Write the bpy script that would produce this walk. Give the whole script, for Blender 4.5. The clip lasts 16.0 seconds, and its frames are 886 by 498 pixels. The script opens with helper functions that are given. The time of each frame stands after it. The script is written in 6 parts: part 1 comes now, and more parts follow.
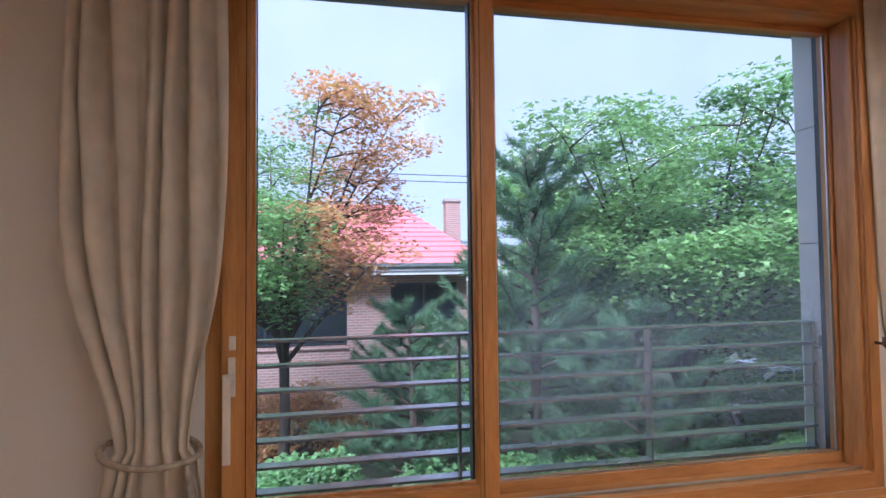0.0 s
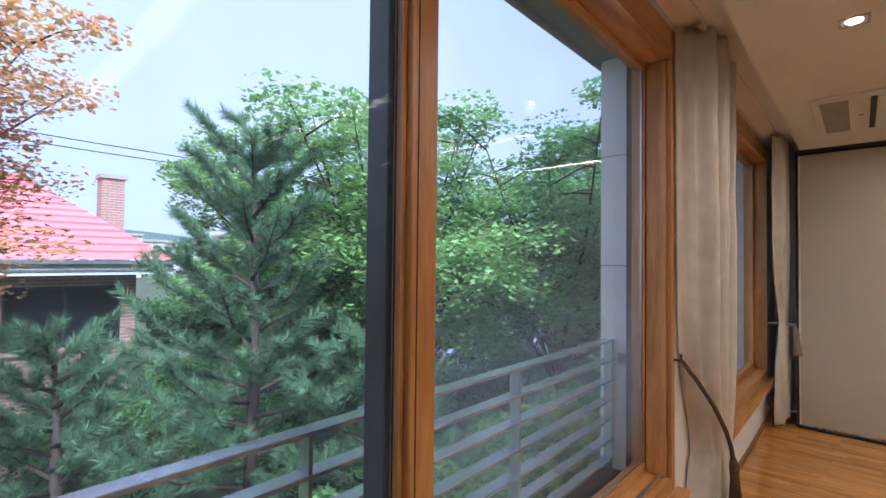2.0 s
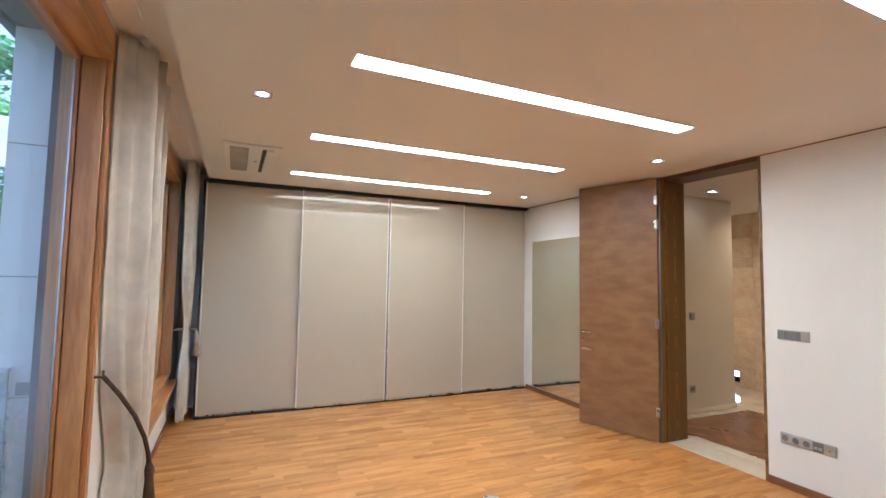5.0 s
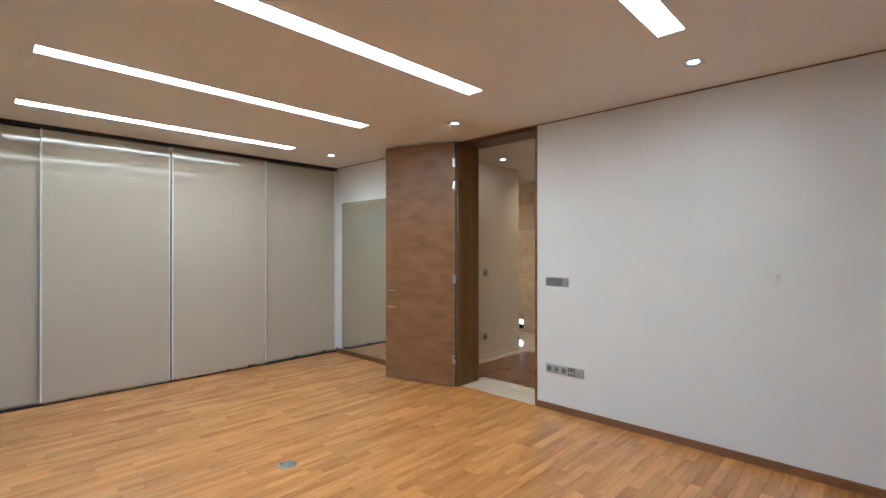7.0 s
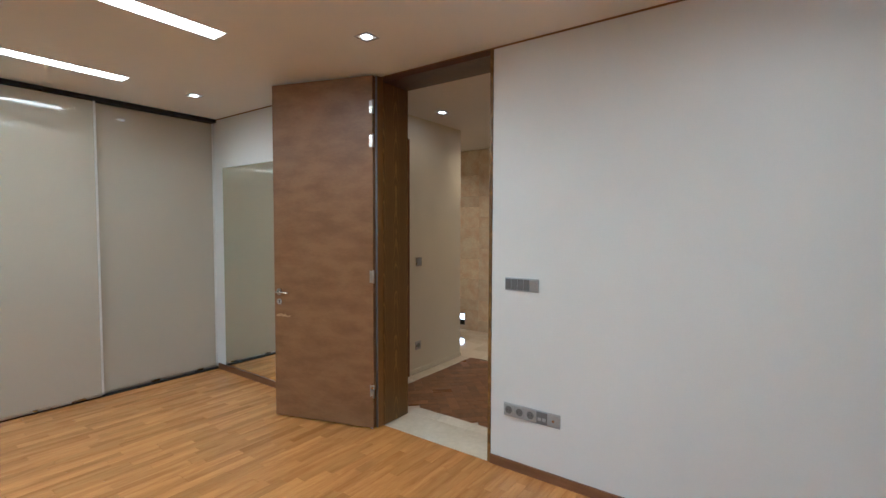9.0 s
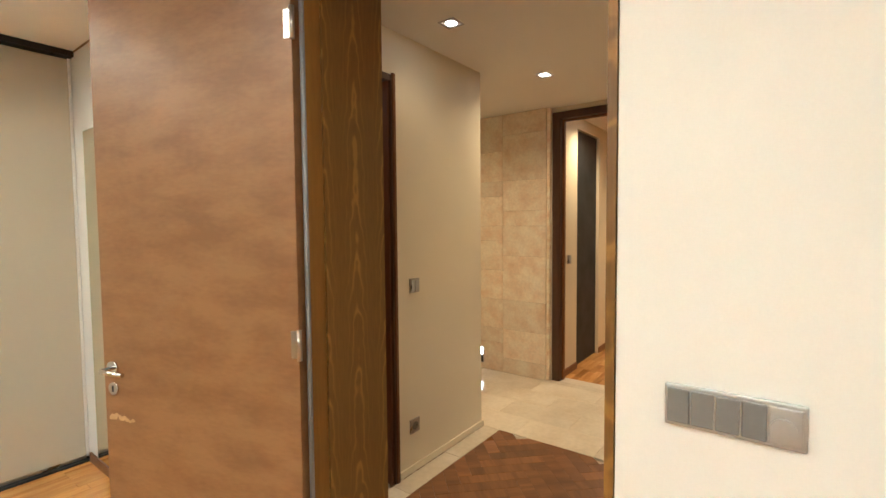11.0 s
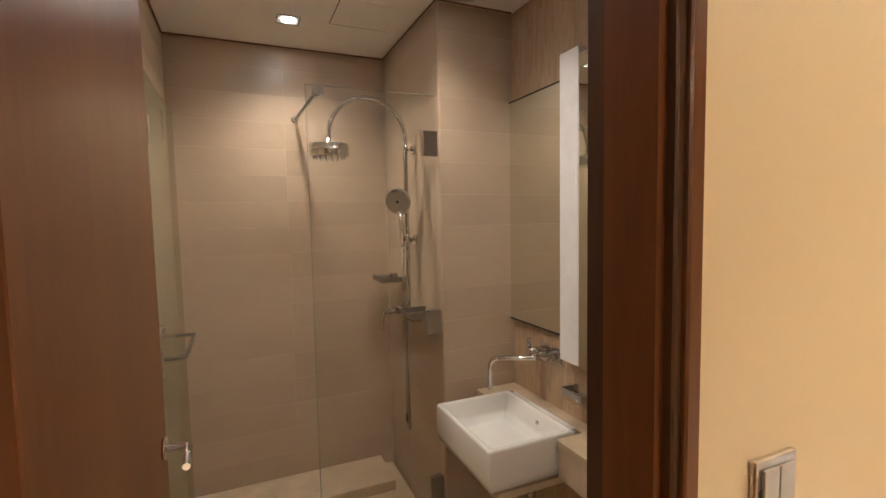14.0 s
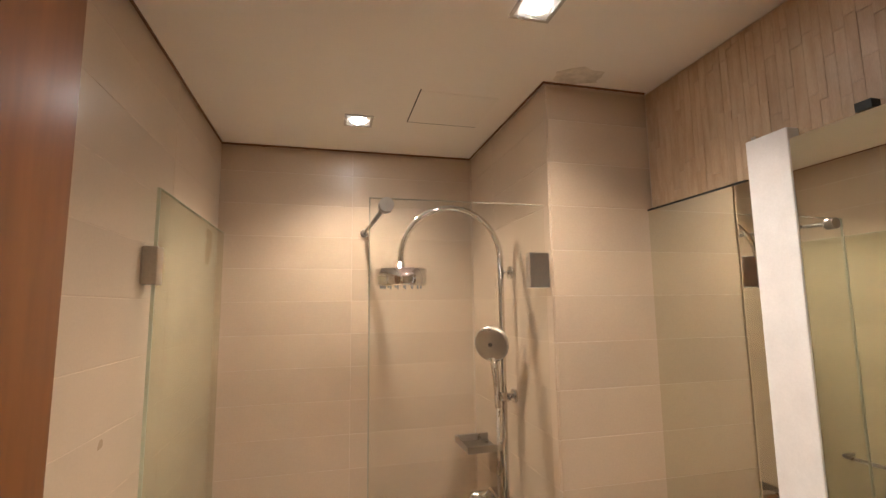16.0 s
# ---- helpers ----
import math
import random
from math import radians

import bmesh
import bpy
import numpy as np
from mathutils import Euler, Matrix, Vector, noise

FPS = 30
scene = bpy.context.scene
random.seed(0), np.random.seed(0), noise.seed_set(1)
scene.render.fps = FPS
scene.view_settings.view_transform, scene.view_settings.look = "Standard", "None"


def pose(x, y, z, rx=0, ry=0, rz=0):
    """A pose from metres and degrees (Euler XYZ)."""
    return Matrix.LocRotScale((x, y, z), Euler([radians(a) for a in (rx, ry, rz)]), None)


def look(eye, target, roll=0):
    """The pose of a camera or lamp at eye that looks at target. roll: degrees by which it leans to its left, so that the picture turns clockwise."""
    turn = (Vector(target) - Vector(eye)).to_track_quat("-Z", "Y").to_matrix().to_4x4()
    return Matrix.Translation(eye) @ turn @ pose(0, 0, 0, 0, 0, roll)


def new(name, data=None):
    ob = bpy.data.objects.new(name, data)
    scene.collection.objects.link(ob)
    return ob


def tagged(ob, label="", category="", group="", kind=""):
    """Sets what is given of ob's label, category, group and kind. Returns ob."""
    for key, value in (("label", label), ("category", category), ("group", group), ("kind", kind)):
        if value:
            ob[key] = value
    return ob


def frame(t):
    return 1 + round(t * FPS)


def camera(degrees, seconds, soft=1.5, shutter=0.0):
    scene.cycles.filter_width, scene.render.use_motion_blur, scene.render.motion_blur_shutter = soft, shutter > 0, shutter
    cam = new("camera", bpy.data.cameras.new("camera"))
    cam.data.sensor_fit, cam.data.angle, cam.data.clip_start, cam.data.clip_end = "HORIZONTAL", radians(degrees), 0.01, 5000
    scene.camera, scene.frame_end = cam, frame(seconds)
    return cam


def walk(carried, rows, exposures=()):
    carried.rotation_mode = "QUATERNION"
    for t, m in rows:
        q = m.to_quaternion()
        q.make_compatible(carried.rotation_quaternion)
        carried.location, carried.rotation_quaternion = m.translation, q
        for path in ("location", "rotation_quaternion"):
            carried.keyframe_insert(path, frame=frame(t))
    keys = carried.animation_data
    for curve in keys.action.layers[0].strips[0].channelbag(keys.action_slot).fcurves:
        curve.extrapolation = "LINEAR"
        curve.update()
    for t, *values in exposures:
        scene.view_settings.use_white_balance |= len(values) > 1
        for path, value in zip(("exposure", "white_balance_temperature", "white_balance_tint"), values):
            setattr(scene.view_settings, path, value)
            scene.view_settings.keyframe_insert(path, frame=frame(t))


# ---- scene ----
cam = camera(87.7, 16.0)
PATH = [
    (0, (0.975, 1.407, 1.486), (1.303, 3.379, 1.55), -0.6),
    (0.5, (0.839, 1.708, 1.529), (1.386, 3.631, 1.565), -0.9),
    (1, (0.792, 2.035, 1.548), (1.638, 3.848, 1.581), -0.8),
    (1.5, (0.737, 2.292, 1.578), (1.905, 3.915, 1.617), -0.2),
    (2, (0.746, 2.486, 1.6), (2.228, 3.829, 1.645), 0.6),
    (2.5, (0.736, 2.625, 1.613), (2.491, 3.582, 1.683), 1.4),
    (3, (0.698, 2.693, 1.617), (2.629, 3.204, 1.719), 1.8),
    (3.5, (0.659, 2.681, 1.608), (2.654, 2.763, 1.735), 1.8),
    (4, (0.62, 2.675, 1.612), (2.595, 2.39, 1.752), 1.6),
    (4.5, (0.593, 2.633, 1.611), (2.502, 2.055, 1.752), 1.4),
    (5, (0.571, 2.611, 1.598), (2.39, 1.79, 1.728), 1.0),
    (5.2, (0.564, 2.598, 1.588), (2.342, 1.692, 1.713), 0.8),
    (7.3, (0.588, 2.315, 1.491), (1.917, 0.821, 1.472), 0.0),
    (7.5, (0.637, 2.239, 1.514), (1.935, 0.718, 1.48), -0.0),
    (8, (0.861, 1.949, 1.526), (2.097, 0.378, 1.462), -0.0),
    (8.5, (1.162, 1.599, 1.541), (2.359, -0.001, 1.461), 0.0),
    (9, (1.489, 1.181, 1.556), (2.663, -0.435, 1.462), 0.2),
    (9.5, (1.827, 0.764, 1.562), (2.993, -0.858, 1.461), 0.3),
    (9.7, (1.962, 0.606, 1.554), (3.12, -1.021, 1.452), 0.3),
    (11.8, (3.149, -1.043, 1.574), (4.399, -2.601, 1.472), -1.3),
    (12, (3.27, -1.197, 1.576), (4.544, -2.735, 1.474), -1.4),
    (12.5, (3.512, -1.51, 1.565), (4.898, -2.949, 1.466), -1.8),
    (13, (3.743, -1.732, 1.573), (5.296, -2.988, 1.465), -1.7),
    (13.5, (3.955, -1.868, 1.576), (5.668, -2.892, 1.449), -1.3),
    (14, (4.181, -1.957, 1.568), (6.008, -2.759, 1.429), -1.1),
    (14.5, (4.39, -2.01, 1.583), (6.279, -2.655, 1.453), -1.1),
    (15, (4.583, -2.065, 1.657), (6.506, -2.616, 1.623), -0.7),
    (15.5, (4.691, -2.088, 1.75), (6.624, -2.592, 1.856), -0.8),
    (16, (4.772, -2.104, 1.787), (6.698, -2.587, 2.032), -0.7),
]
walk(cam, [(t, look(eye, target, roll)) for t, eye, target, roll in PATH],
     [(0, 0.50, 5000, 22), (1.5, 0.51, 5000, 22), (2.5, 0.64, 5450, 14), (3, 0.77, 5700, 12), (3.5, 0.94, 5450, 11), (4, 1.10, 5050, 11), (5.2, 1.32, 4400, 11), (7.3, 0.90, 4200, 6), (8.2, 0.79, 4200, 6), (9.7, 0.75, 4150, 5),
      (11.8, 2.1, 5400, 3), (12.5, 2.1, 5300, 4), (13, 2.1, 5000, 5), (13.5, 2.15, 4550, 6), (14, 2.5, 5300, 9), (14.5, 3.0, 5800, 11), (15, 3.1, 5550, 11), (16, 3.05, 5400, 10)])

# ---- world and light ----
SKY, STRIP, SPOT = 0.13, 15.0, 1.0
world = bpy.data.worlds.new("overcast_sky")
scene.world = world
world.use_nodes = True
wt = world.node_tree
wt.nodes.clear()
w_out, w_bg, w_sky, w_mix = (wt.nodes.new(k) for k in ("ShaderNodeOutputWorld", "ShaderNodeBackground", "ShaderNodeTexSky", "ShaderNodeMix"))
w_sky.sky_type, w_sky.sun_disc, w_sky.sun_elevation, w_sky.sun_rotation = "NISHITA", False, radians(52), radians(205)
w_mix.data_type = "RGBA"
w_mix.inputs["Factor"].default_value = 0.86
w_noise, w_ramp = wt.nodes.new("ShaderNodeTexNoise"), wt.nodes.new("ShaderNodeValToRGB")
w_noise.inputs["Scale"].default_value, w_noise.inputs["Detail"].default_value = 1.6, 5
w_ramp.color_ramp.elements[0].position, w_ramp.color_ramp.elements[1].position = 0.3, 0.75
w_ramp.color_ramp.elements[0].color, w_ramp.color_ramp.elements[1].color = (4.3, 4.75, 5.8, 1), (6.1, 6.4, 7.1, 1)
wt.links.new(w_noise.outputs["Fac"], w_ramp.inputs["Fac"])
wt.links.new(w_sky.outputs[0], w_mix.inputs["A"])
wt.links.new(w_ramp.outputs[0], w_mix.inputs["B"])
wt.links.new(w_mix.outputs["Result"], w_bg.inputs["Color"])
w_bg.inputs["Strength"].default_value = SKY
wt.links.new(w_bg.outputs[0], w_out.inputs[0])
sun = new("sun", bpy.data.lights.new("sun", "SUN"))
sun.data.energy, sun.data.angle, sun.data.color = 6.8, radians(30), (1, 0.98, 0.94)
sun.matrix_world = look((-14, -22, 44), (2, 10, 0))


def lamp(name, kind, place, energy, color, size=0.05, spread=None, target=None, blend=0.6):
    d = bpy.data.lights.new(name, kind)
    d.energy, d.color = energy, color
    if kind == "AREA":
        d.size = size
    else:
        d.shadow_soft_size = size
    if kind == "SPOT":
        d.spot_size, d.spot_blend = radians(spread), blend
    ob = new(name, d)
    ob.matrix_world = look(place, target or (place[0], place[1] + 0.001, place[2] - 1))
    return ob


WARM = (1.0, 0.82, 0.56)
for sx, sy, e in ((3.52, 2.5, 8), (3.53, -0.84, 6), (5.66, -0.85, 8), (1.46, -0.84, 2.5)):
    lamp("spot_lamp", "SPOT", (sx, sy, 2.66), e * SPOT, WARM, 0.03, 150, blend=1.0)
# Those at (2.9, -3.2) and (6.0, -4.0) are added fill without a downlight.
for sx, sy, e in ((4.20, -2.58, 2.5), (4.20, -3.74, 17), (4.17, -5.30, 28), (2.9, -3.2, 15), (3.7, -7.6, 85), (6.0, -4.0, 15)):
    lamp("spot_lamp", "SPOT", (sx, sy, 2.66), e * SPOT, (1.0, 0.66, 0.33), 0.03, 150, blend=1.0)
for sx, sy, e in ((6.53, -2.21, 6.6), (5.73, -2.59, 6.6), (5.1, -2.15, 3.2)):
    lamp("spot_lamp", "SPOT", (sx, sy, 2.475), e * SPOT, (1.0, 0.78, 0.53), 0.02, 135, blend=1.0)

# ---- materials ----
MATS = {}


def mat(name, base, rough=0.5, metal=0.0, vary=0.08, scale=6.0, fine=60.0, bump=0.05, bdist=0.002, stretch=(1, 1, 1), base2=None, coat=0.0, pieces=0.0, emit=0.0, spec=0.5, trans=0.0, thin=0.0):
    """A surface with a broad and a fine variation of colour, gloss and relief."""
    if name in MATS:
        return MATS[name]
    m = bpy.data.materials.new(name)
    m.use_nodes = True
    nt = m.node_tree
    n, l = nt.nodes, nt.links
    p = n["Principled BSDF"]
    tc, mp = n.new("ShaderNodeTexCoord"), n.new("ShaderNodeMapping")
    mp.inputs["Scale"].default_value = stretch
    l.new(tc.outputs["Object"], mp.inputs["Vector"])
    a, b = n.new("ShaderNodeTexNoise"), n.new("ShaderNodeTexNoise")
    a.inputs["Scale"].default_value, a.inputs["Detail"].default_value = scale, 4
    b.inputs["Scale"].default_value, b.inputs["Detail"].default_value = fine, 3
    vec = mp.outputs["Vector"]
    rnd = None
    if pieces:
        oi, ge, ad = n.new("ShaderNodeObjectInfo"), n.new("ShaderNodeNewGeometry"), n.new("ShaderNodeMath")
        l.new(oi.outputs["Random"], ad.inputs[0])
        l.new(ge.outputs["Random Per Island"], ad.inputs[1])
        fr = n.new("ShaderNodeMath")
        fr.operation = "FRACT"
        l.new(ad.outputs[0], fr.inputs[0])
        rnd = fr.outputs[0]
        sh, va = n.new("ShaderNodeVectorMath"), n.new("ShaderNodeMath")
        va.operation, va.inputs[1].default_value = "MULTIPLY", 40
        l.new(rnd, va.inputs[0])
        l.new(vec, sh.inputs[0])
        l.new(va.outputs[0], sh.inputs[1])
        vec = sh.outputs[0]
    l.new(vec, a.inputs["Vector"])
    l.new(vec, b.inputs["Vector"])
    mx = n.new("ShaderNodeMix")
    mx.data_type = "RGBA"
    c2 = base2 or tuple(max(0, c * (1 - 3 * vary)) for c in base)
    mx.inputs["A"].default_value, mx.inputs["B"].default_value = (*base, 1), (*c2, 1)
    rp = n.new("ShaderNodeMapRange")
    rp.inputs[1].default_value, rp.inputs[2].default_value = 0.35, 0.7
    l.new(a.outputs["Fac"], rp.inputs[0])
    l.new(rp.outputs[0], mx.inputs["Factor"])
    hs = n.new("ShaderNodeHueSaturation")
    l.new(mx.outputs["Result"], hs.inputs["Color"])
    vr = n.new("ShaderNodeMapRange")
    vr.inputs[1].default_value, vr.inputs[2].default_value = 0.25, 0.75
    vr.inputs[3].default_value, vr.inputs[4].default_value = 1 - vary, 1 + vary
    l.new(b.outputs["Fac"], vr.inputs[0])
    if pieces:
        pr, mu = n.new("ShaderNodeMapRange"), n.new("ShaderNodeMath")
        pr.inputs[3].default_value, pr.inputs[4].default_value = 1 - pieces, 1 + pieces
        mu.operation = "MULTIPLY"
        l.new(rnd, pr.inputs[0])
        l.new(pr.outputs[0], mu.inputs[0])
        l.new(vr.outputs[0], mu.inputs[1])
        l.new(mu.outputs[0], hs.inputs["Value"])
    else:
        l.new(vr.outputs[0], hs.inputs["Value"])
    l.new(hs.outputs[0], p.inputs["Base Color"])
    rr = n.new("ShaderNodeMapRange")
    rr.inputs[3].default_value, rr.inputs[4].default_value = max(0.0, rough * 0.8), min(1, rough * 1.25)
    l.new(a.outputs["Fac"], rr.inputs[0])
    l.new(rr.outputs[0], p.inputs["Roughness"])
    p.inputs["Metallic"].default_value = metal
    p.inputs["Coat Weight"].default_value = coat
    p.inputs["Coat Roughness"].default_value = 0.08
    p.inputs["Specular IOR Level"].default_value = spec
    if trans:
        p.inputs["Subsurface Weight"].default_value = trans
        p.inputs["Subsurface Radius"].default_value = (0.02, 0.02, 0.01)
    if bump:
        bp = n.new("ShaderNodeBump")
        bp.inputs["Strength"].default_value, bp.inputs["Distance"].default_value = bump, bdist
        l.new(b.outputs["Fac"], bp.inputs["Height"])
        l.new(bp.outputs[0], p.inputs["Normal"])
    if emit:
        p.inputs["Emission Color"].default_value = (*base, 1)
        p.inputs["Emission Strength"].default_value = emit
    if thin:
        tl, ms = n.new("ShaderNodeBsdfTranslucent"), n.new("ShaderNodeMixShader")
        l.new(hs.outputs[0], tl.inputs["Color"])
        ms.inputs[0].default_value = thin
        l.new(p.outputs[0], ms.inputs[1])
        l.new(tl.outputs[0], ms.inputs[2])
        l.new(ms.outputs[0], n["Material Output"].inputs["Surface"])
    MATS[name] = m
    return m


def wood(name, light, dark, rough=0.35, axis="Z", ring=5.0, pieces=0.0, coat=0.0, warp=2.0):
    """Veneer or planed wood, its grain running along one axis."""
    m = bpy.data.materials.new(name)
    m.use_nodes = True
    n, l = m.node_tree.nodes, m.node_tree.links
    p = n["Principled BSDF"]
    tc, mp = n.new("ShaderNodeTexCoord"), n.new("ShaderNodeMapping")
    st = {"X": (0.12, 1, 1), "Y": (1, 0.12, 1), "Z": (1, 1, 0.12)}[axis]
    mp.inputs["Scale"].default_value = st
    l.new(tc.outputs["Object"], mp.inputs["Vector"])
    vec = mp.outputs["Vector"]
    oi, ge, ad, fr, sc, sh = (n.new("ShaderNodeObjectInfo"), n.new("ShaderNodeNewGeometry"), n.new("ShaderNodeMath"), n.new("ShaderNodeMath"), n.new("ShaderNodeMath"), n.new("ShaderNodeVectorMath"))
    l.new(oi.outputs["Random"], ad.inputs[0])
    l.new(ge.outputs["Random Per Island"], ad.inputs[1])
    fr.operation = "FRACT"
    l.new(ad.outputs[0], fr.inputs[0])
    sc.operation, sc.inputs[1].default_value = "MULTIPLY", 30 if pieces else 0
    l.new(fr.outputs[0], sc.inputs[0])
    l.new(vec, sh.inputs[0])
    l.new(sc.outputs[0], sh.inputs[1])
    a, b, c = (n.new("ShaderNodeTexNoise") for _ in range(3))
    a.inputs["Scale"].default_value, a.inputs["Detail"].default_value, a.inputs["Distortion"].default_value = ring, 3, warp
    b.inputs["Scale"].default_value, b.inputs["Detail"].default_value = 90, 2
    c.inputs["Scale"].default_value, c.inputs["Detail"].default_value = 1.2, 2
    for k in (a, b, c):
        l.new(sh.outputs[0], k.inputs["Vector"])
    ramp = n.new("ShaderNodeValToRGB")
    e = ramp.color_ramp.elements
    e[0].position, e[0].color, e[1].position, e[1].color = 0.32, (*dark, 1), 0.66, (*light, 1)
    mixf, m2 = n.new("ShaderNodeMath"), n.new("ShaderNodeMath")
    mixf.operation, mixf.inputs[1].default_value, mixf.inputs[2].default_value = "MULTIPLY_ADD", 0.35, -0.17
    l.new(b.outputs["Fac"], mixf.inputs[0])
    m2.operation = "ADD"
    l.new(a.outputs["Fac"], m2.inputs[0])
    l.new(mixf.outputs[0], m2.inputs[1])
    l.new(m2.outputs[0], ramp.inputs["Fac"])
    hs, vr = n.new("ShaderNodeHueSaturation"), n.new("ShaderNodeMapRange")
    l.new(ramp.outputs[0], hs.inputs["Color"])
    vr.inputs[3].default_value, vr.inputs[4].default_value = 1 - pieces - 0.04, 1 + pieces + 0.04
    if pieces:
        l.new(fr.outputs[0], vr.inputs[0])
    else:
        l.new(c.outputs["Fac"], vr.inputs[0])
    l.new(vr.outputs[0], hs.inputs["Value"])
    l.new(hs.outputs[0], p.inputs["Base Color"])
    rr = n.new("ShaderNodeMapRange")
    rr.inputs[3].default_value, rr.inputs[4].default_value = rough * 0.8, rough * 1.25
    l.new(c.outputs["Fac"], rr.inputs[0])
    l.new(rr.outputs[0], p.inputs["Roughness"])
    p.inputs["Coat Weight"].default_value, p.inputs["Coat Roughness"].default_value = coat, 0.15
    bp = n.new("ShaderNodeBump")
    bp.inputs["Strength"].default_value, bp.inputs["Distance"].default_value = 0.15, 0.0008
    l.new(m2.outputs[0], bp.inputs["Height"])
    l.new(bp.outputs[0], p.inputs["Normal"])
    return m


def cathedral(name, light, dark, mid, width):
    """Crown-cut veneer: nested arches that climb along z on either side of mid."""
    m = bpy.data.materials.new(name)
    m.use_nodes = True
    n, l = m.node_tree.nodes, m.node_tree.links
    p = n["Principled BSDF"]

    def calc(op, a, b=None, c=None):
        k = n.new("ShaderNodeMath")
        k.operation = op
        for i, v in enumerate((a, b, c)):
            if v is None:
                continue
            if isinstance(v, (int, float)):
                k.inputs[i].default_value = v
            else:
                l.new(v, k.inputs[i])
        return k.outputs[0]

    ge, sp = n.new("ShaderNodeNewGeometry"), n.new("ShaderNodeSeparateXYZ")
    l.new(ge.outputs["Position"], sp.inputs[0])
    no, fi, mp = n.new("ShaderNodeTexNoise"), n.new("ShaderNodeTexNoise"), n.new("ShaderNodeMapping")
    mp.inputs["Scale"].default_value = (1, 1, 0.08)
    l.new(ge.outputs["Position"], mp.inputs["Vector"])
    l.new(ge.outputs["Position"], no.inputs["Vector"])
    l.new(mp.outputs[0], fi.inputs["Vector"])
    no.inputs["Scale"].default_value, no.inputs["Detail"].default_value = 6, 3
    fi.inputs["Scale"].default_value = 160
    u = calc("ABSOLUTE", calc("PINGPONG", calc("SUBTRACT", sp.outputs["Y"], mid), width / 2))
    arch = calc("MULTIPLY", calc("POWER", calc("DIVIDE", u, width / 2), 1.5), 1.5)
    f = calc("ADD", calc("ADD", calc("MULTIPLY", sp.outputs["Z"], 3.0), calc("MULTIPLY", arch, 1.6)), calc("MULTIPLY", no.outputs["Fac"], 2.2))
    w = calc("SINE", calc("MULTIPLY", f, 8.0))
    fade = calc("MULTIPLY", calc("POWER", calc("SUBTRACT", 1.0, calc("DIVIDE", u, width / 2)), 1.6), 1.3)
    v = calc("ADD", calc("MULTIPLY", calc("MULTIPLY", calc("POWER", calc("MULTIPLY_ADD", w, 0.5, 0.5), 5.0), fade), 0.75), calc("MULTIPLY", fi.outputs["Fac"], 0.55))
    ramp = n.new("ShaderNodeValToRGB")
    e = ramp.color_ramp.elements
    e[0].position, e[0].color, e[1].position, e[1].color = 0.15, (*dark, 1), 1.0, (*light, 1)
    l.new(v, ramp.inputs[0])
    l.new(ramp.outputs[0], p.inputs["Base Color"])
    p.inputs["Roughness"].default_value = 0.42
    bp = n.new("ShaderNodeBump")
    bp.inputs["Strength"].default_value, bp.inputs["Distance"].default_value = 0.2, 0.001
    l.new(v, bp.inputs["Height"])
    l.new(bp.outputs[0], p.inputs["Normal"])
    return m


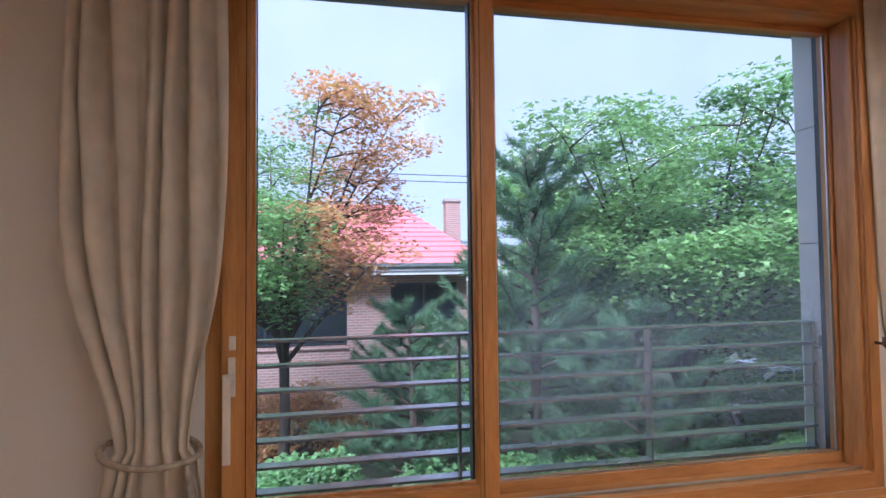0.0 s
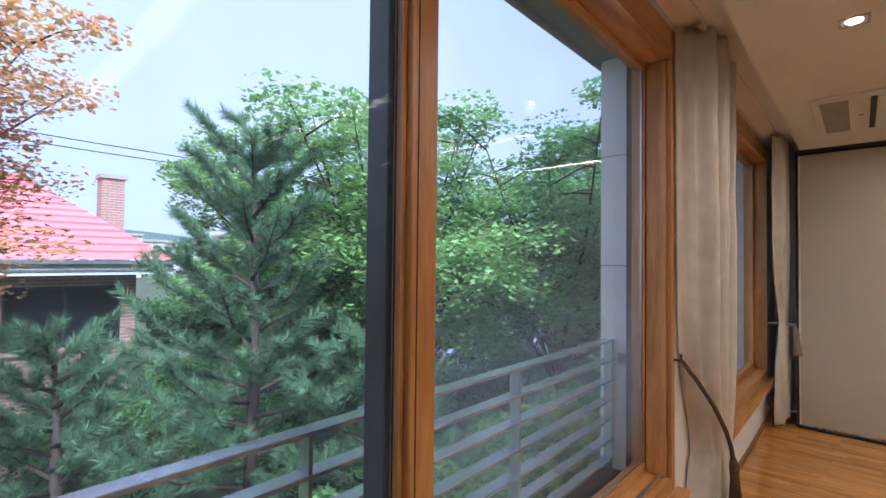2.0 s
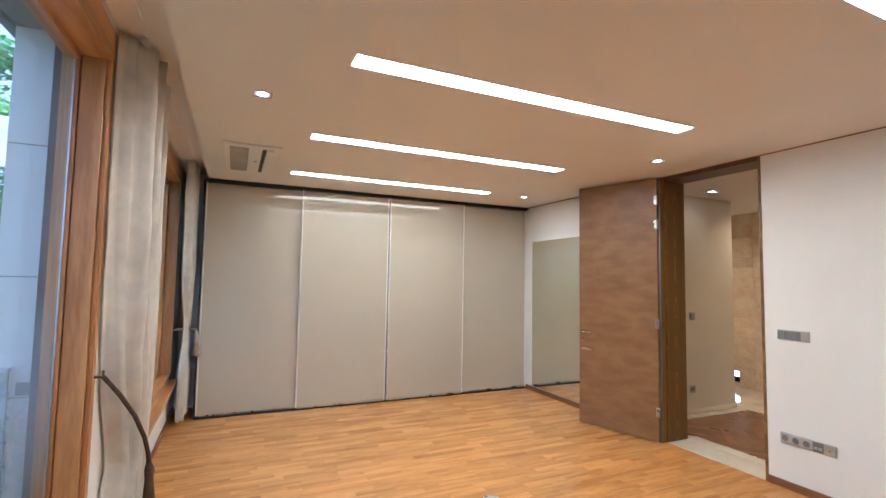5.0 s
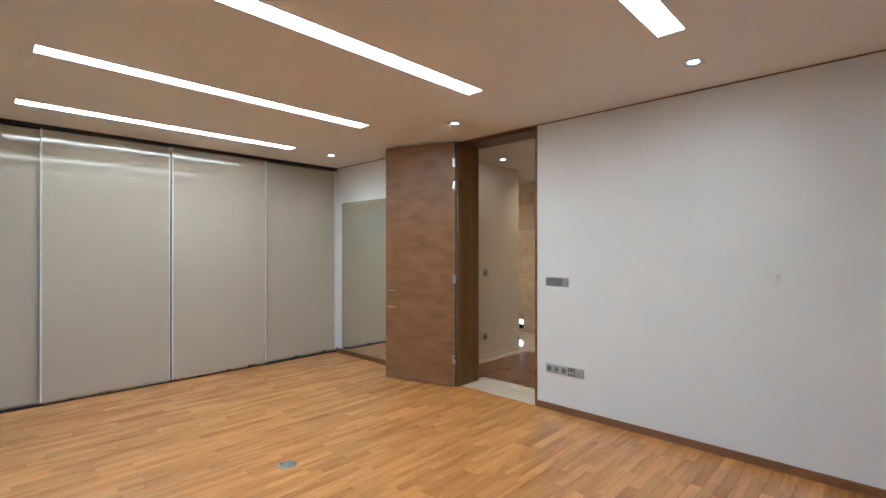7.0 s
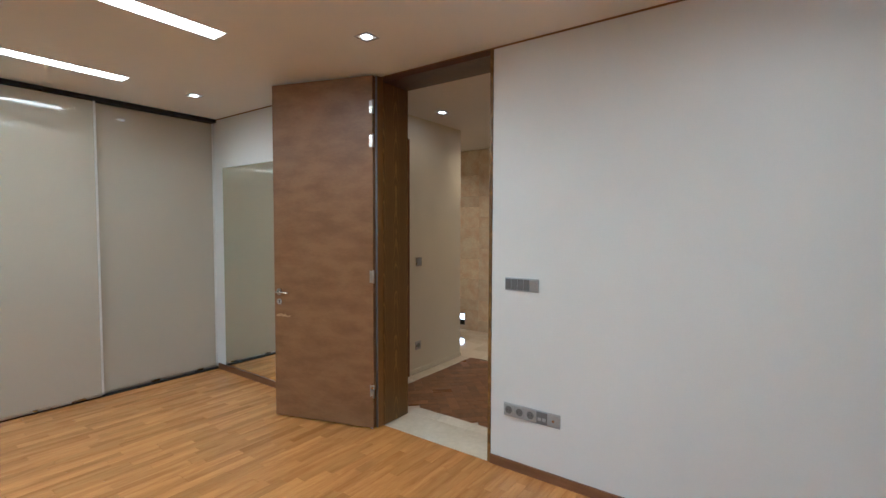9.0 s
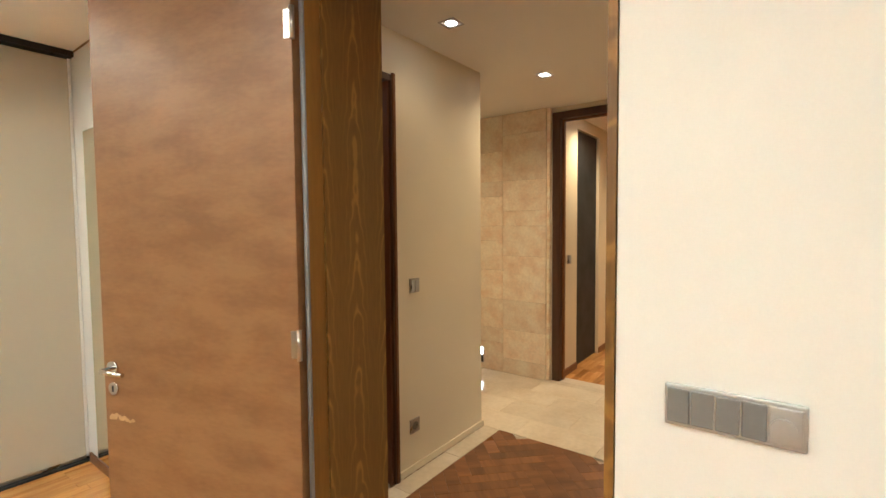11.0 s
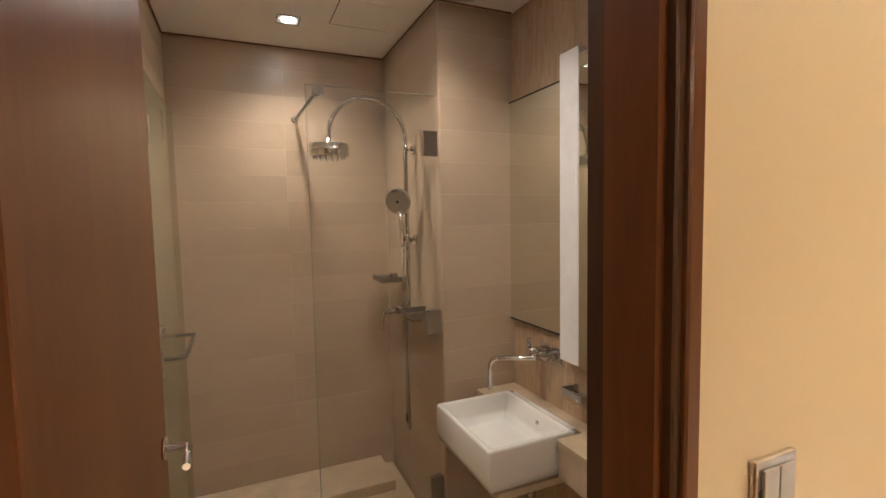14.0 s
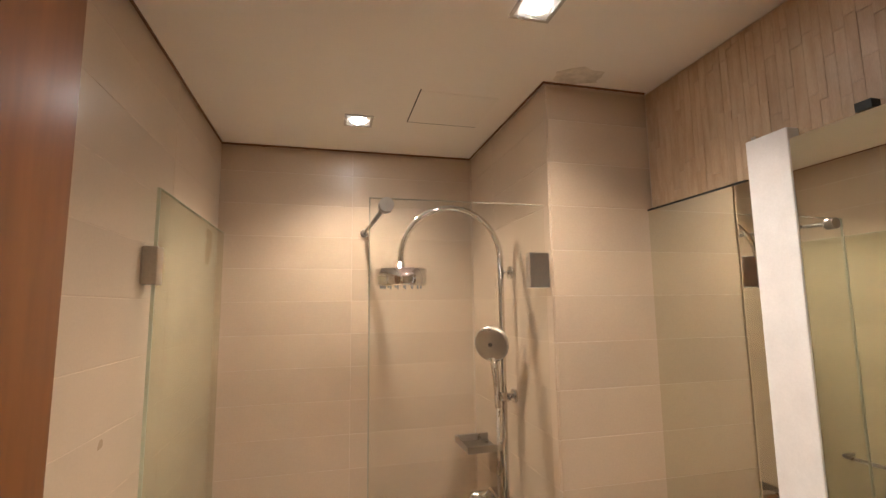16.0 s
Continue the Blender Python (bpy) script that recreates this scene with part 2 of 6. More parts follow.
def thin_glass(name, tint, gloss=1.0, rough=0.0, dirt=0.0, mist=0.0):
    """A pane: what is behind it shows through, with a Fresnel gloss, a little dirt and a band of mist with drops."""
    m = bpy.data.materials.new(name)
    m.use_nodes = True
    n, l = m.node_tree.nodes, m.node_tree.links
    n.remove(n["Principled BSDF"])
    out = n["Material Output"]
    tr, gl, fr, mx = n.new("ShaderNodeBsdfTransparent"), n.new("ShaderNodeBsdfGlossy"), n.new("ShaderNodeLayerWeight"), n.new("ShaderNodeMixShader")
    tr.inputs[0].default_value = (*tint, 1)
    gl.inputs["Roughness"].default_value = rough
    pw, mu = n.new("ShaderNodeMath"), n.new("ShaderNodeMath")
    pw.operation, pw.inputs[1].default_value = "POWER", 5
    l.new(fr.outputs["Facing"], pw.inputs[0])
    mu.operation, mu.inputs[1].default_value, mu.inputs[2].default_value = "MULTIPLY_ADD", 0.65, 0.018 * gloss
    l.new(pw.outputs[0], mu.inputs[0])
    l.new(mu.outputs[0], mx.inputs[0])
    l.new(tr.outputs[0], mx.inputs[1])
    l.new(gl.outputs[0], mx.inputs[2])
    last = mx.outputs[0]
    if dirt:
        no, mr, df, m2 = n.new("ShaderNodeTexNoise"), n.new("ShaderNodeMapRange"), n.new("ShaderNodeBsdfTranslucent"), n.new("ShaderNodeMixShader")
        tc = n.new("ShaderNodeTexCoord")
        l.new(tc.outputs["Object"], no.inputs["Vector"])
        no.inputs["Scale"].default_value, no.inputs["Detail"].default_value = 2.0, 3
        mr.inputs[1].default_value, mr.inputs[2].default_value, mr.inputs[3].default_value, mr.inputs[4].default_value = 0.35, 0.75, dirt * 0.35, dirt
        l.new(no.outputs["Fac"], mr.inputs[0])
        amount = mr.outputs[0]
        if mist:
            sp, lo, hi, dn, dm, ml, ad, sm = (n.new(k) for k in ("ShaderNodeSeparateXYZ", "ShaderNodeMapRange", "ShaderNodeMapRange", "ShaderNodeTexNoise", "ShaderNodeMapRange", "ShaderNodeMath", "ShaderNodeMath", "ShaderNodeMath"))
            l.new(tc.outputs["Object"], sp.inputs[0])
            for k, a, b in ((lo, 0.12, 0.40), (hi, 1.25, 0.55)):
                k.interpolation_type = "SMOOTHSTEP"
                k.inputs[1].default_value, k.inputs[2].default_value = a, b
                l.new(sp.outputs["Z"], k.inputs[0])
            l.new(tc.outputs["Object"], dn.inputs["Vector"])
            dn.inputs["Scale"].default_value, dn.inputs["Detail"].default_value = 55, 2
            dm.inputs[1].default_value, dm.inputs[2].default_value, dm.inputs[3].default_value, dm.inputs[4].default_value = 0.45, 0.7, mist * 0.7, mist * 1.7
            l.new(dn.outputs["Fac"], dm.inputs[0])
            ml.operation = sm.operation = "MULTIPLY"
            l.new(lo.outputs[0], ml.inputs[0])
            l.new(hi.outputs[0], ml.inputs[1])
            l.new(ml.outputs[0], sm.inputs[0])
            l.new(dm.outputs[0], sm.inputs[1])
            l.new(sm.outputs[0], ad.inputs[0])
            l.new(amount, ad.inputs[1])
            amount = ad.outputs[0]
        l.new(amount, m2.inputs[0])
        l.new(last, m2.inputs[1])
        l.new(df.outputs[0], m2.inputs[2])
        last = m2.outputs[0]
    l.new(last, out.inputs["Surface"])
    return m


def glow(name, color, strength):
    m = bpy.data.materials.new(name)
    m.use_nodes = True
    p = m.node_tree.nodes["Principled BSDF"]
    p.inputs["Base Color"].default_value = (0.8, 0.8, 0.8, 1)
    p.inputs["Emission Color"].default_value = (*color, 1)
    p.inputs["Emission Strength"].default_value = strength
    return m


WALL = mat("white_wall_paint", (0.76, 0.75, 0.73), 0.6, vary=0.015, scale=1.5, fine=220, bump=0.08, bdist=0.0006)
CREAM = mat("cream_wall_paint", (0.76, 0.68, 0.51), 0.45, vary=0.015, scale=1.5, fine=220, bump=0.06, bdist=0.0006)
CEIL = mat("ceiling_paint", (0.80, 0.765, 0.72), 0.7, vary=0.012, scale=1.0, fine=150, bump=0.04, bdist=0.0006)
OAK = wood("oak_parquet", (0.58, 0.28, 0.067), (0.41, 0.175, 0.038), 0.2, "Y", 9, 0.11, 0.25, 1.0)
OAKX = wood("oak_parquet_far", (0.60, 0.31, 0.088), (0.40, 0.178, 0.044), 0.2, "Y", 9, 0.2, 0.3, 1.0)
HERR = wood("dark_herringbone", (0.26, 0.11, 0.036), (0.15, 0.06, 0.02), 0.3, "Y", 9, 0.25, 0.1, 1.0)
PINEW = wood("honey_window_wood", (0.60, 0.305, 0.098), (0.37, 0.16, 0.043), 0.38, "Z", 7, 0.06, 0.1, 1.0)
PINEX = wood("honey_window_wood_rail", (0.60, 0.305, 0.098), (0.37, 0.16, 0.043), 0.38, "X", 7, 0.06, 0.1, 1.0)
VENEER = wood("brown_door_veneer", (0.26, 0.135, 0.055), (0.195, 0.094, 0.037), 0.42, "X", 11, 0.0, 0.0, 0.15)
CATH = cathedral("cathedral_oak_veneer", (0.26, 0.135, 0.026), (0.125, 0.06, 0.011), -1.57, 0.15)
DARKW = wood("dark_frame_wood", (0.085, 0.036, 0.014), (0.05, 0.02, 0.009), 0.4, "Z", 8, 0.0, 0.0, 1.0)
REDW = wood("red_brown_door", (0.17, 0.062, 0.017), (0.115, 0.04, 0.011), 0.34, "Z", 5, 0.0, 0.1, 1.0)
SKIRT = wood("skirting_wood", (0.24, 0.11, 0.045), (0.17, 0.075, 0.03), 0.45, "X", 8, 0.0, 0.0, 1.0)
LACQ = mat("beige_lacquered_glass", (0.48, 0.43, 0.34), 0.05, vary=0.01, scale=1, fine=4, bump=0, coat=0.5)
ALU = mat("brushed_aluminium", (0.62, 0.61, 0.60), 0.3, 1.0, 0.04, 8, 200, 0.05, 0.0005)
CHROME = mat("polished_chrome", (0.72, 0.71, 0.70), 0.07, 1.0, 0.03, 8, 80, 0)
STEEL = mat("satin_steel", (0.50, 0.47, 0.44), 0.28, 1.0, 0.05, 8, 150, 0.03, 0.0004)
HANDLE = mat("pale_satin_handle", (0.78, 0.76, 0.73), 0.35, 0.25, 0.03, 8, 150, 0.02, 0.0004)
BLACK = mat("black_gap", (0.012, 0.012, 0.012), 0.6, vary=0.05)
GREYALU = mat("dark_grey_aluminium", (0.035, 0.038, 0.042), 0.4, 0.3, 0.05, 5, 90, 0.03)
RAILP = mat("grey_painted_steel", (0.43, 0.45, 0.47), 0.22, 0.65, 0.12, 9, 130, 0.12, 0.001)
PANEL = mat("pale_grey_facade_panel", (0.74, 0.78, 0.80), 0.45, vary=0.03, scale=2, fine=90, bump=0.04)
SOFF = mat("grey_soffit", (0.25, 0.27, 0.28), 0.6, vary=0.06, scale=3)
LINEN = mat("cream_linen", (0.84, 0.79, 0.70), 0.85, vary=0.05, scale=9, fine=420, bump=0.3, bdist=0.0015, thin=0.4)
CORD = mat("brown_cord", (0.10, 0.055, 0.03), 0.8, vary=0.15, scale=40, fine=300, bump=0.4)
PALECORD = mat("beige_tassel_thread", (0.42, 0.35, 0.27), 0.8, vary=0.12, scale=40, fine=300, bump=0.4)
PLATE = mat("silver_plastic_plate", (0.46, 0.47, 0.48), 0.32, 0.5, 0.03, 6, 90, 0)
PLATED = mat("grey_plastic_insert", (0.20, 0.205, 0.21), 0.4, 0.2, 0.03, 6, 90, 0)
MARBLE = mat("cream_marble_tile", (0.76, 0.68, 0.54), 0.09, vary=0.06, scale=4, fine=30, bump=0.01, base2=(0.68, 0.58, 0.43), pieces=0.07, coat=0.4)
STONE = mat("travertine_block", (0.88, 0.78, 0.60), 0.5, vary=0.09, scale=7, fine=45, bump=0.35, bdist=0.002, base2=(0.76, 0.57, 0.38), pieces=0.12, stretch=(1, 1, 2.5))
TILE = mat("beige_wall_tile", (0.52, 0.41, 0.297), 0.3, vary=0.03, scale=3, fine=160, bump=0.06, bdist=0.0005, pieces=0.045, stretch=(1, 1, 4))
GROUT = mat("pale_grout", (0.61, 0.50, 0.385), 0.8, vary=0.05, scale=20)
STRIPT = mat("travertine_mosaic_strip", (0.50, 0.37, 0.24), 0.4, vary=0.08, scale=9, fine=90, bump=0.12, base2=(0.42, 0.29, 0.175), pieces=0.06, stretch=(6, 6, 1))
BEIGEST = mat("beige_counter_stone", (0.60, 0.48, 0.33), 0.3, vary=0.06, scale=9, fine=70, bump=0.03)
PORC = mat("white_porcelain", (0.80, 0.79, 0.76), 0.08, vary=0.01, scale=4, bump=0, coat=0.5)
WHITEP = mat("white_plastic", (0.78, 0.77, 0.74), 0.35, vary=0.02, scale=6)
FOAM = mat("white_foam_strip", (0.82, 0.80, 0.82), 0.7, vary=0.03, scale=12, fine=200, bump=0.1)
MIRROR = mat("silver_mirror", (0.84, 0.86, 0.78), 0.015, 1.0, 0.005, 2, 4, 0)
WINGLASS = thin_glass("window_glass", (0.97, 0.985, 0.985), 0.22, 0.0, 0.05)
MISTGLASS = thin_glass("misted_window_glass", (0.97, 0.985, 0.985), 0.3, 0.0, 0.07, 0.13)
SHGLASS = thin_glass("shower_glass", (0.985, 0.988, 0.975), 0.9, 0.0, 0.02)
FROST = mat("pale_green_glass", (0.52, 0.55, 0.42), 0.06, vary=0.02, scale=2, bump=0, coat=0.3)
LIGHTG = glow("strip_light_glow", (1.0, 0.835, 0.545), STRIP)
SPOTG = glow("spot_light_glow", (1.0, 0.88, 0.70), 9)
NIGHTG = glow("night_light_glow", (1.0, 0.97, 0.92), 7)
BRICK = mat("red_brown_brick", (0.36, 0.20, 0.15), 0.85, vary=0.1, scale=8, fine=90, bump=0.3, pieces=0.2)
MORTAR = mat("pale_mortar", (0.40, 0.35, 0.31), 0.9, vary=0.06, scale=12)
ROOF = mat("coral_roof_sheet", (0.70, 0.20, 0.20), 0.6, vary=0.05, scale=1.2, fine=40, bump=0.1)
EAVE = mat("white_eave_board", (0.62, 0.63, 0.64), 0.6, vary=0.05, scale=4)
DARKGL = mat("dark_window_glass", (0.02, 0.025, 0.03), 0.08, vary=0.1, scale=2, bump=0)
BARK = mat("grey_brown_bark", (0.10, 0.075, 0.055), 0.9, vary=0.2, scale=20, fine=120, bump=0.5, bdist=0.01, stretch=(1, 1, 0.2))
GREENL = mat("green_maple_leaf", (0.22, 0.39, 0.15), 0.42, vary=0.15, scale=1.2, fine=20, bump=0, base2=(0.15, 0.30, 0.10), pieces=0.35, thin=0.45)
FRESHL = mat("light_green_leaf", (0.29, 0.46, 0.17), 0.42, vary=0.15, scale=1.0, fine=20, bump=0, base2=(0.21, 0.37, 0.11), pieces=0.35, thin=0.45)
ORANGEL = mat("orange_maple_leaf", (0.75, 0.37, 0.17), 0.45, vary=0.12, scale=1.2, fine=20, bump=0, base2=(0.45, 0.34, 0.11), pieces=0.35, thin=0.45)
NEEDLE = mat("pine_needle", (0.12, 0.22, 0.12), 0.5, vary=0.15, scale=1.5, fine=20, bump=0, base2=(0.15, 0.26, 0.12), pieces=0.35, thin=0.3)
GRASS = mat("garden_ground", (0.05, 0.07, 0.03), 0.95, vary=0.25, scale=0.7, fine=8, bump=0.6, bdist=0.05, base2=(0.07, 0.075, 0.045))
FARB = mat("far_building_wall", (0.52, 0.49, 0.45), 0.8, vary=0.05, scale=0.3)
HILLM = mat("far_hill", (0.10, 0.15, 0.14), 0.9, vary=0.15, scale=0.05)
DARKFAB = mat("dark_grey_panel", (0.022, 0.023, 0.025), 0.6, vary=0.1, scale=4)
CABLE = mat("black_cable", (0.02, 0.02, 0.02), 0.6, vary=0.05)


# ---- helpers for shapes ----
def bx(bm, x0, x1, y0, y1, z0, z1):
    v = [bm.verts.new((x, y, z)) for x in (x0, x1) for y in (y0, y1) for z in (z0, z1)]
    for f in ((0, 1, 3, 2), (4, 6, 7, 5), (0, 4, 5, 1), (2, 3, 7, 6), (0, 2, 6, 4), (1, 5, 7, 3)):
        bm.faces.new([v[i] for i in f])
    return v


def boxes(*rows):
    bm = bmesh.new()
    for r in rows:
        bx(bm, *r)
    return bm


def bevel(bm, w, seg=2):
    bmesh.ops.bevel(bm, geom=bm.edges[:], offset=w, segments=seg, affect="EDGES", profile=0.5)
    return bm


def rbox(x0, x1, y0, y1, z0, z1, w=0.004, seg=2):
    return bevel(boxes((x0, x1, y0, y1, z0, z1)), w, seg)


def tube(bm, pts, r, seg=10, cap=True):
    """A round bar along a line of points; r: one radius or one for each point."""
    pts = [Vector(p) for p in pts]
    rs = r if isinstance(r, (list, tuple)) else [r] * len(pts)
    rings, side = [], None
    for i, p in enumerate(pts):
        d = (pts[min(i + 1, len(pts) - 1)] - pts[max(i - 1, 0)]).normalized()
        if side is None:
            side = d.orthogonal().normalized()
        side = (side - d * side.dot(d)).normalized()
        up = d.cross(side)
        rings.append([bm.verts.new(p + rs[i] * (math.cos(a) * side + math.sin(a) * up)) for a in (2 * math.pi * k / seg for k in range(seg))])
    for a, b in zip(rings, rings[1:]):
        for k in range(seg):
            f = bm.faces.new((a[k], a[(k + 1) % seg], b[(k + 1) % seg], b[k]))
            f.smooth = True
    if cap:
        bm.faces.new(rings[0][::-1])
        bm.faces.new(rings[-1])
    return bm


def arc(c, u, v, r, a0, a1, n=12):
    c, u, v = Vector(c), Vector(u), Vector(v)
    return [c + r * (math.cos(radians(a0 + (a1 - a0) * k / n)) * u + math.sin(radians(a0 + (a1 - a0) * k / n)) * v) for k in range(n + 1)]


def mesh_ob(name, bm, material, at=(0, 0, 0), smooth=False):
    bmesh.ops.recalc_face_normals(bm, faces=bm.faces[:])
    me = bpy.data.meshes.new(name)
    if any(at):
        bmesh.ops.translate(bm, verts=bm.verts[:], vec=[-c for c in at])
    if smooth:
        for f in bm.faces:
            f.smooth = True
    bm.to_mesh(me)
    bm.free()
    me.materials.append(material)
    ob = new(name, me)
    ob.location = at
    return ob


def solid(name, bm, material, label, category, kind="", at=(0, 0, 0), group="", smooth=False):
    return tagged(mesh_ob(name, bm, material, at, smooth), label, category, group, kind)


def thing(name, at, label, category, group="", kind=""):
    ob = new(name)
    ob.location, ob.empty_display_size = at, 0.1
    return tagged(ob, label, category, group, kind)


def world_place(ob):
    p = Vector(ob.location)
    while ob.parent:
        ob = ob.parent
        p += Vector(ob.location)
    return p


def part(name, bm, material, parent, label="", smooth=False, shadow=True):
    """One mesh under a thing or a part; its points are given in the world."""
    ob = mesh_ob(name, bm, material, world_place(parent), smooth)
    ob.parent, ob.location = parent, (0, 0, 0)
    ob.visible_shadow = shadow
    if label:
        ob["label"] = label
    return ob


# ---- the bedroom's shell ----
H = 2.70
XW, YB, YW = -0.9, -1.43, 3.20
solid("floor", boxes((XW, 6.95, YB, YW, -0.2, -0.014)), MORTAR, "screed under the oak parquet of the bedroom", "floor", "structure")
hallfloor = solid("floor_2", boxes((1.9, 7.1, -4.74, YB, -0.2, -0.014)), GROUT, "bed of grout under cream marble hall tiles", "floor", "structure")
wall_n = solid("wall_north", boxes((XW - 0.2, 0.40, YW, 3.60, -3.2, 3.2), (0.40, 3.32, YW, 3.60, -3.2, 0.44), (0.40, 3.32, YW, 3.6, 2.80, 3.2),
                                   (3.32, 3.95, YW, 3.36, -3.2, 3.2), (3.95, 6.52, YW, 3.60, -3.2, 0.44), (3.95, 6.52, YW, 3.60, 2.80, 3.2), (6.52, 7.15, YW, 3.6, -3.2, 3.2)),
               WALL, "white painted window wall with two tall openings", "wall", "structure")
solid("wall_west", boxes((XW - 0.2, XW, YB, YW, 0, 3.2)), WALL, "plain white painted side wall of the bedroom", "wall", "structure")
wall_s = solid("wall_south", boxes((XW, 2.99, -1.71, YB, 0, 3.0), (3.97, 4.565, -1.71, YB, 0, 3.0), (4.565, 7.15, -1.62, YB, 0, 3.0), (2.99, 3.97, -1.71, YB, 2.692, 3.0)),
               WALL, "smooth white painted wall with a tall doorway", "wall", "structure")
solid("wall_east", boxes((7.0, 7.15, -1.43, YW, 0, 3.0)), WALL, "wall behind the sliding wardrobe", "wall", "structure")
# ceiling with slots for the strips; the curtain pocket runs along the window wall
STRIPS = [(1.36, 1.50), (2.765, 2.905), (4.17, 4.31), (5.575, 5.715)]
SY0, SY1 = -0.32, 2.10
bm = boxes((XW, 6.99, YB, SY0, H, 3.0), (XW, 6.99, SY1, 2.92, H, 3.0), (XW, 6.99, 2.92, 3.20, 2.84, 3.0))
xs = [XW] + [v for s in STRIPS for v in s] + [6.99]
for a, b in zip(xs[::2], xs[1::2]):
    bx(bm, a, b, SY0, SY1, H, 3.0)
for a, b in STRIPS:
    bx(bm, a, b, SY0, SY1, H + 0.06, 3.0)
solid("ceiling", bm, CEIL, "flat white ceiling with recessed light slots", "ceiling", "structure")
for a, b in STRIPS:
    t = thing("strip_light", ((a + b) / 2, 0.9, H), "long recessed warm white ceiling strip light", "ceiling light", "strip lights in the bedroom")
    part("diffuser", boxes((a + 0.002, b - 0.002, SY0 + 0.002, SY1 - 0.002, H + 0.012, H + 0.02)), LIGHTG, t)
    part("frame", boxes((a - 0.004, a + 0.001, SY0 - 0.004, SY1 + 0.004, H - 0.003, H + 0.012), (b - 0.001, b + 0.004, SY0 - 0.004, SY1 + 0.004, H - 0.003, H + 0.012)), WHITEP, t)


def downlight(x, y, z, group, r=0.031):
    t = thing("downlight", (x, y, z), "small recessed square ceiling downlight, switched on", "ceiling light", group)
    bm = boxes((x - 0.055, x + 0.055, y - 0.055, y - 0.045, z - 0.004, z - 0.0005), (x - 0.055, x + 0.055, y + 0.045, y + 0.055, z - 0.004, z - 0.0005),
               (x - 0.055, x - 0.045, y - 0.045, y + 0.045, z - 0.004, z - 0.0005), (x + 0.045, x + 0.055, y - 0.045, y + 0.045, z - 0.004, z - 0.0005))
    part("rim", bm, STEEL, t)
    bm = bmesh.new()
    tube(bm, [(x, y, z - 0.0025), (x, y, z - 0.0005)], r, 20)
    part("bulb", bm, SPOTG, t, shadow=False)


for x, y in ((3.52, 2.5), (3.53, -0.84), (5.66, -0.85), (1.46, -0.84)):
    downlight(x, y, H, "downlights in the bedroom")
for x, y in ((4.24, -2.58), (4.20, -3.74), (4.17, -5.30), (3.7, -7.6)):
    downlight(x, y, H, "downlights in the hall")
for x, y in ((6.53, -2.21), (5.73, -2.59), (5.1, -2.15)):
    downlight(x, y, 2.513, "downlights in the bathroom")

# narrow dark strip for the gap's shade where the white wall meets the ceiling
solid("trim", boxes((XW, 6.40, YB, YB + 0.004, H - 0.011, H - 0.0005)), SKIRT, "thin dark strip standing in for the shaded gap below the ceiling", "trim", "structure")
# skirting
solid("baseboard", boxes((XW, 2.99, YB, YB + 0.012, 0, 0.06), (4.0, 6.42, YB, YB + 0.012, 0, 0.06)), SKIRT, "low brown wooden skirting along the white wall", "skirting", "structure")
solid("baseboard_2", boxes((3.32, 6.9, YW - 0.012, YW, 0, 0.05)), SKIRT, "low brown wooden skirting under the windows", "skirting", "structure")


# ---- windows ----
def frame_ring(x0, x1, z0, z1, y0, y1, w, wb=None):
    wb = wb or w
    return boxes((x0, x0 + w, y0, y1, z0, z1), (x1 - w, x1, y0, y1, z0, z1)), boxes((x0 + w, x1 - w, y0, y1, z0, z0 + wb), (x0 + w, x1 - w, y0, y1, z1 - w, z1))


win = thing("window_1", (1.85, 3.3, 0.44), "large honey-stained wooden window with a sliding sash", "window", kind="structure")
up, rails = frame_ring(0.40, 3.32, 0.44, 2.80, 3.20, 3.40, 0.055, 0.07)
bx(rails, 0.455, 3.265, 3.20, 3.40, 2.64, 2.745)
part("window_frame", up, PINEW, win)
part("frame_rail", rails, PINEX, win)
part("jamb_board", bevel(boxes((3.245, 3.267, 3.222, 3.318, 0.51, 2.64), (3.258, 3.2675, 3.205, 3.219, 0.51, 2.64)), 0.002, 1), PINEW, win)
# fixed pane in the outer plane
up, rails = frame_ring(1.495, 3.262, 0.512, 2.638, 3.322, 3.372, 0.028, 0.045)
part("fixed_frame", up, PINEW, win)
part("fixed_rail", rails, PINEX, win)
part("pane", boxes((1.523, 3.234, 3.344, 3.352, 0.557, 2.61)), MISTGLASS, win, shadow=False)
part("spacer", boxes((3.226, 3.2335, 3.336, 3.343, 0.56, 2.608), (1.5235, 1.531, 3.336, 3.343, 0.56, 2.608), (1.531, 3.226, 3.336, 3.343, 0.558, 0.565)), ALU, win, "silver spacer bar of the glazing")
part("outer_mullion", bevel(boxes((1.392, 1.48, 3.233, 3.292, 0.515, 2.636), (1.50, 1.545, 3.374, 3.44, 0.46, 2.79)), 0.003, 1), GREYALU, win, "dark grey outer mullion")
part("outer_frame", boxes((0.405, 0.445, 3.402, 3.44, 0.46, 2.79), (3.27, 3.318, 3.402, 3.43, 0.46, 2.79), (0.445, 1.495, 3.402, 3.44, 2.70, 2.79), (1.55, 3.27, 3.402, 3.44, 2.70, 2.79)), GREYALU, win)
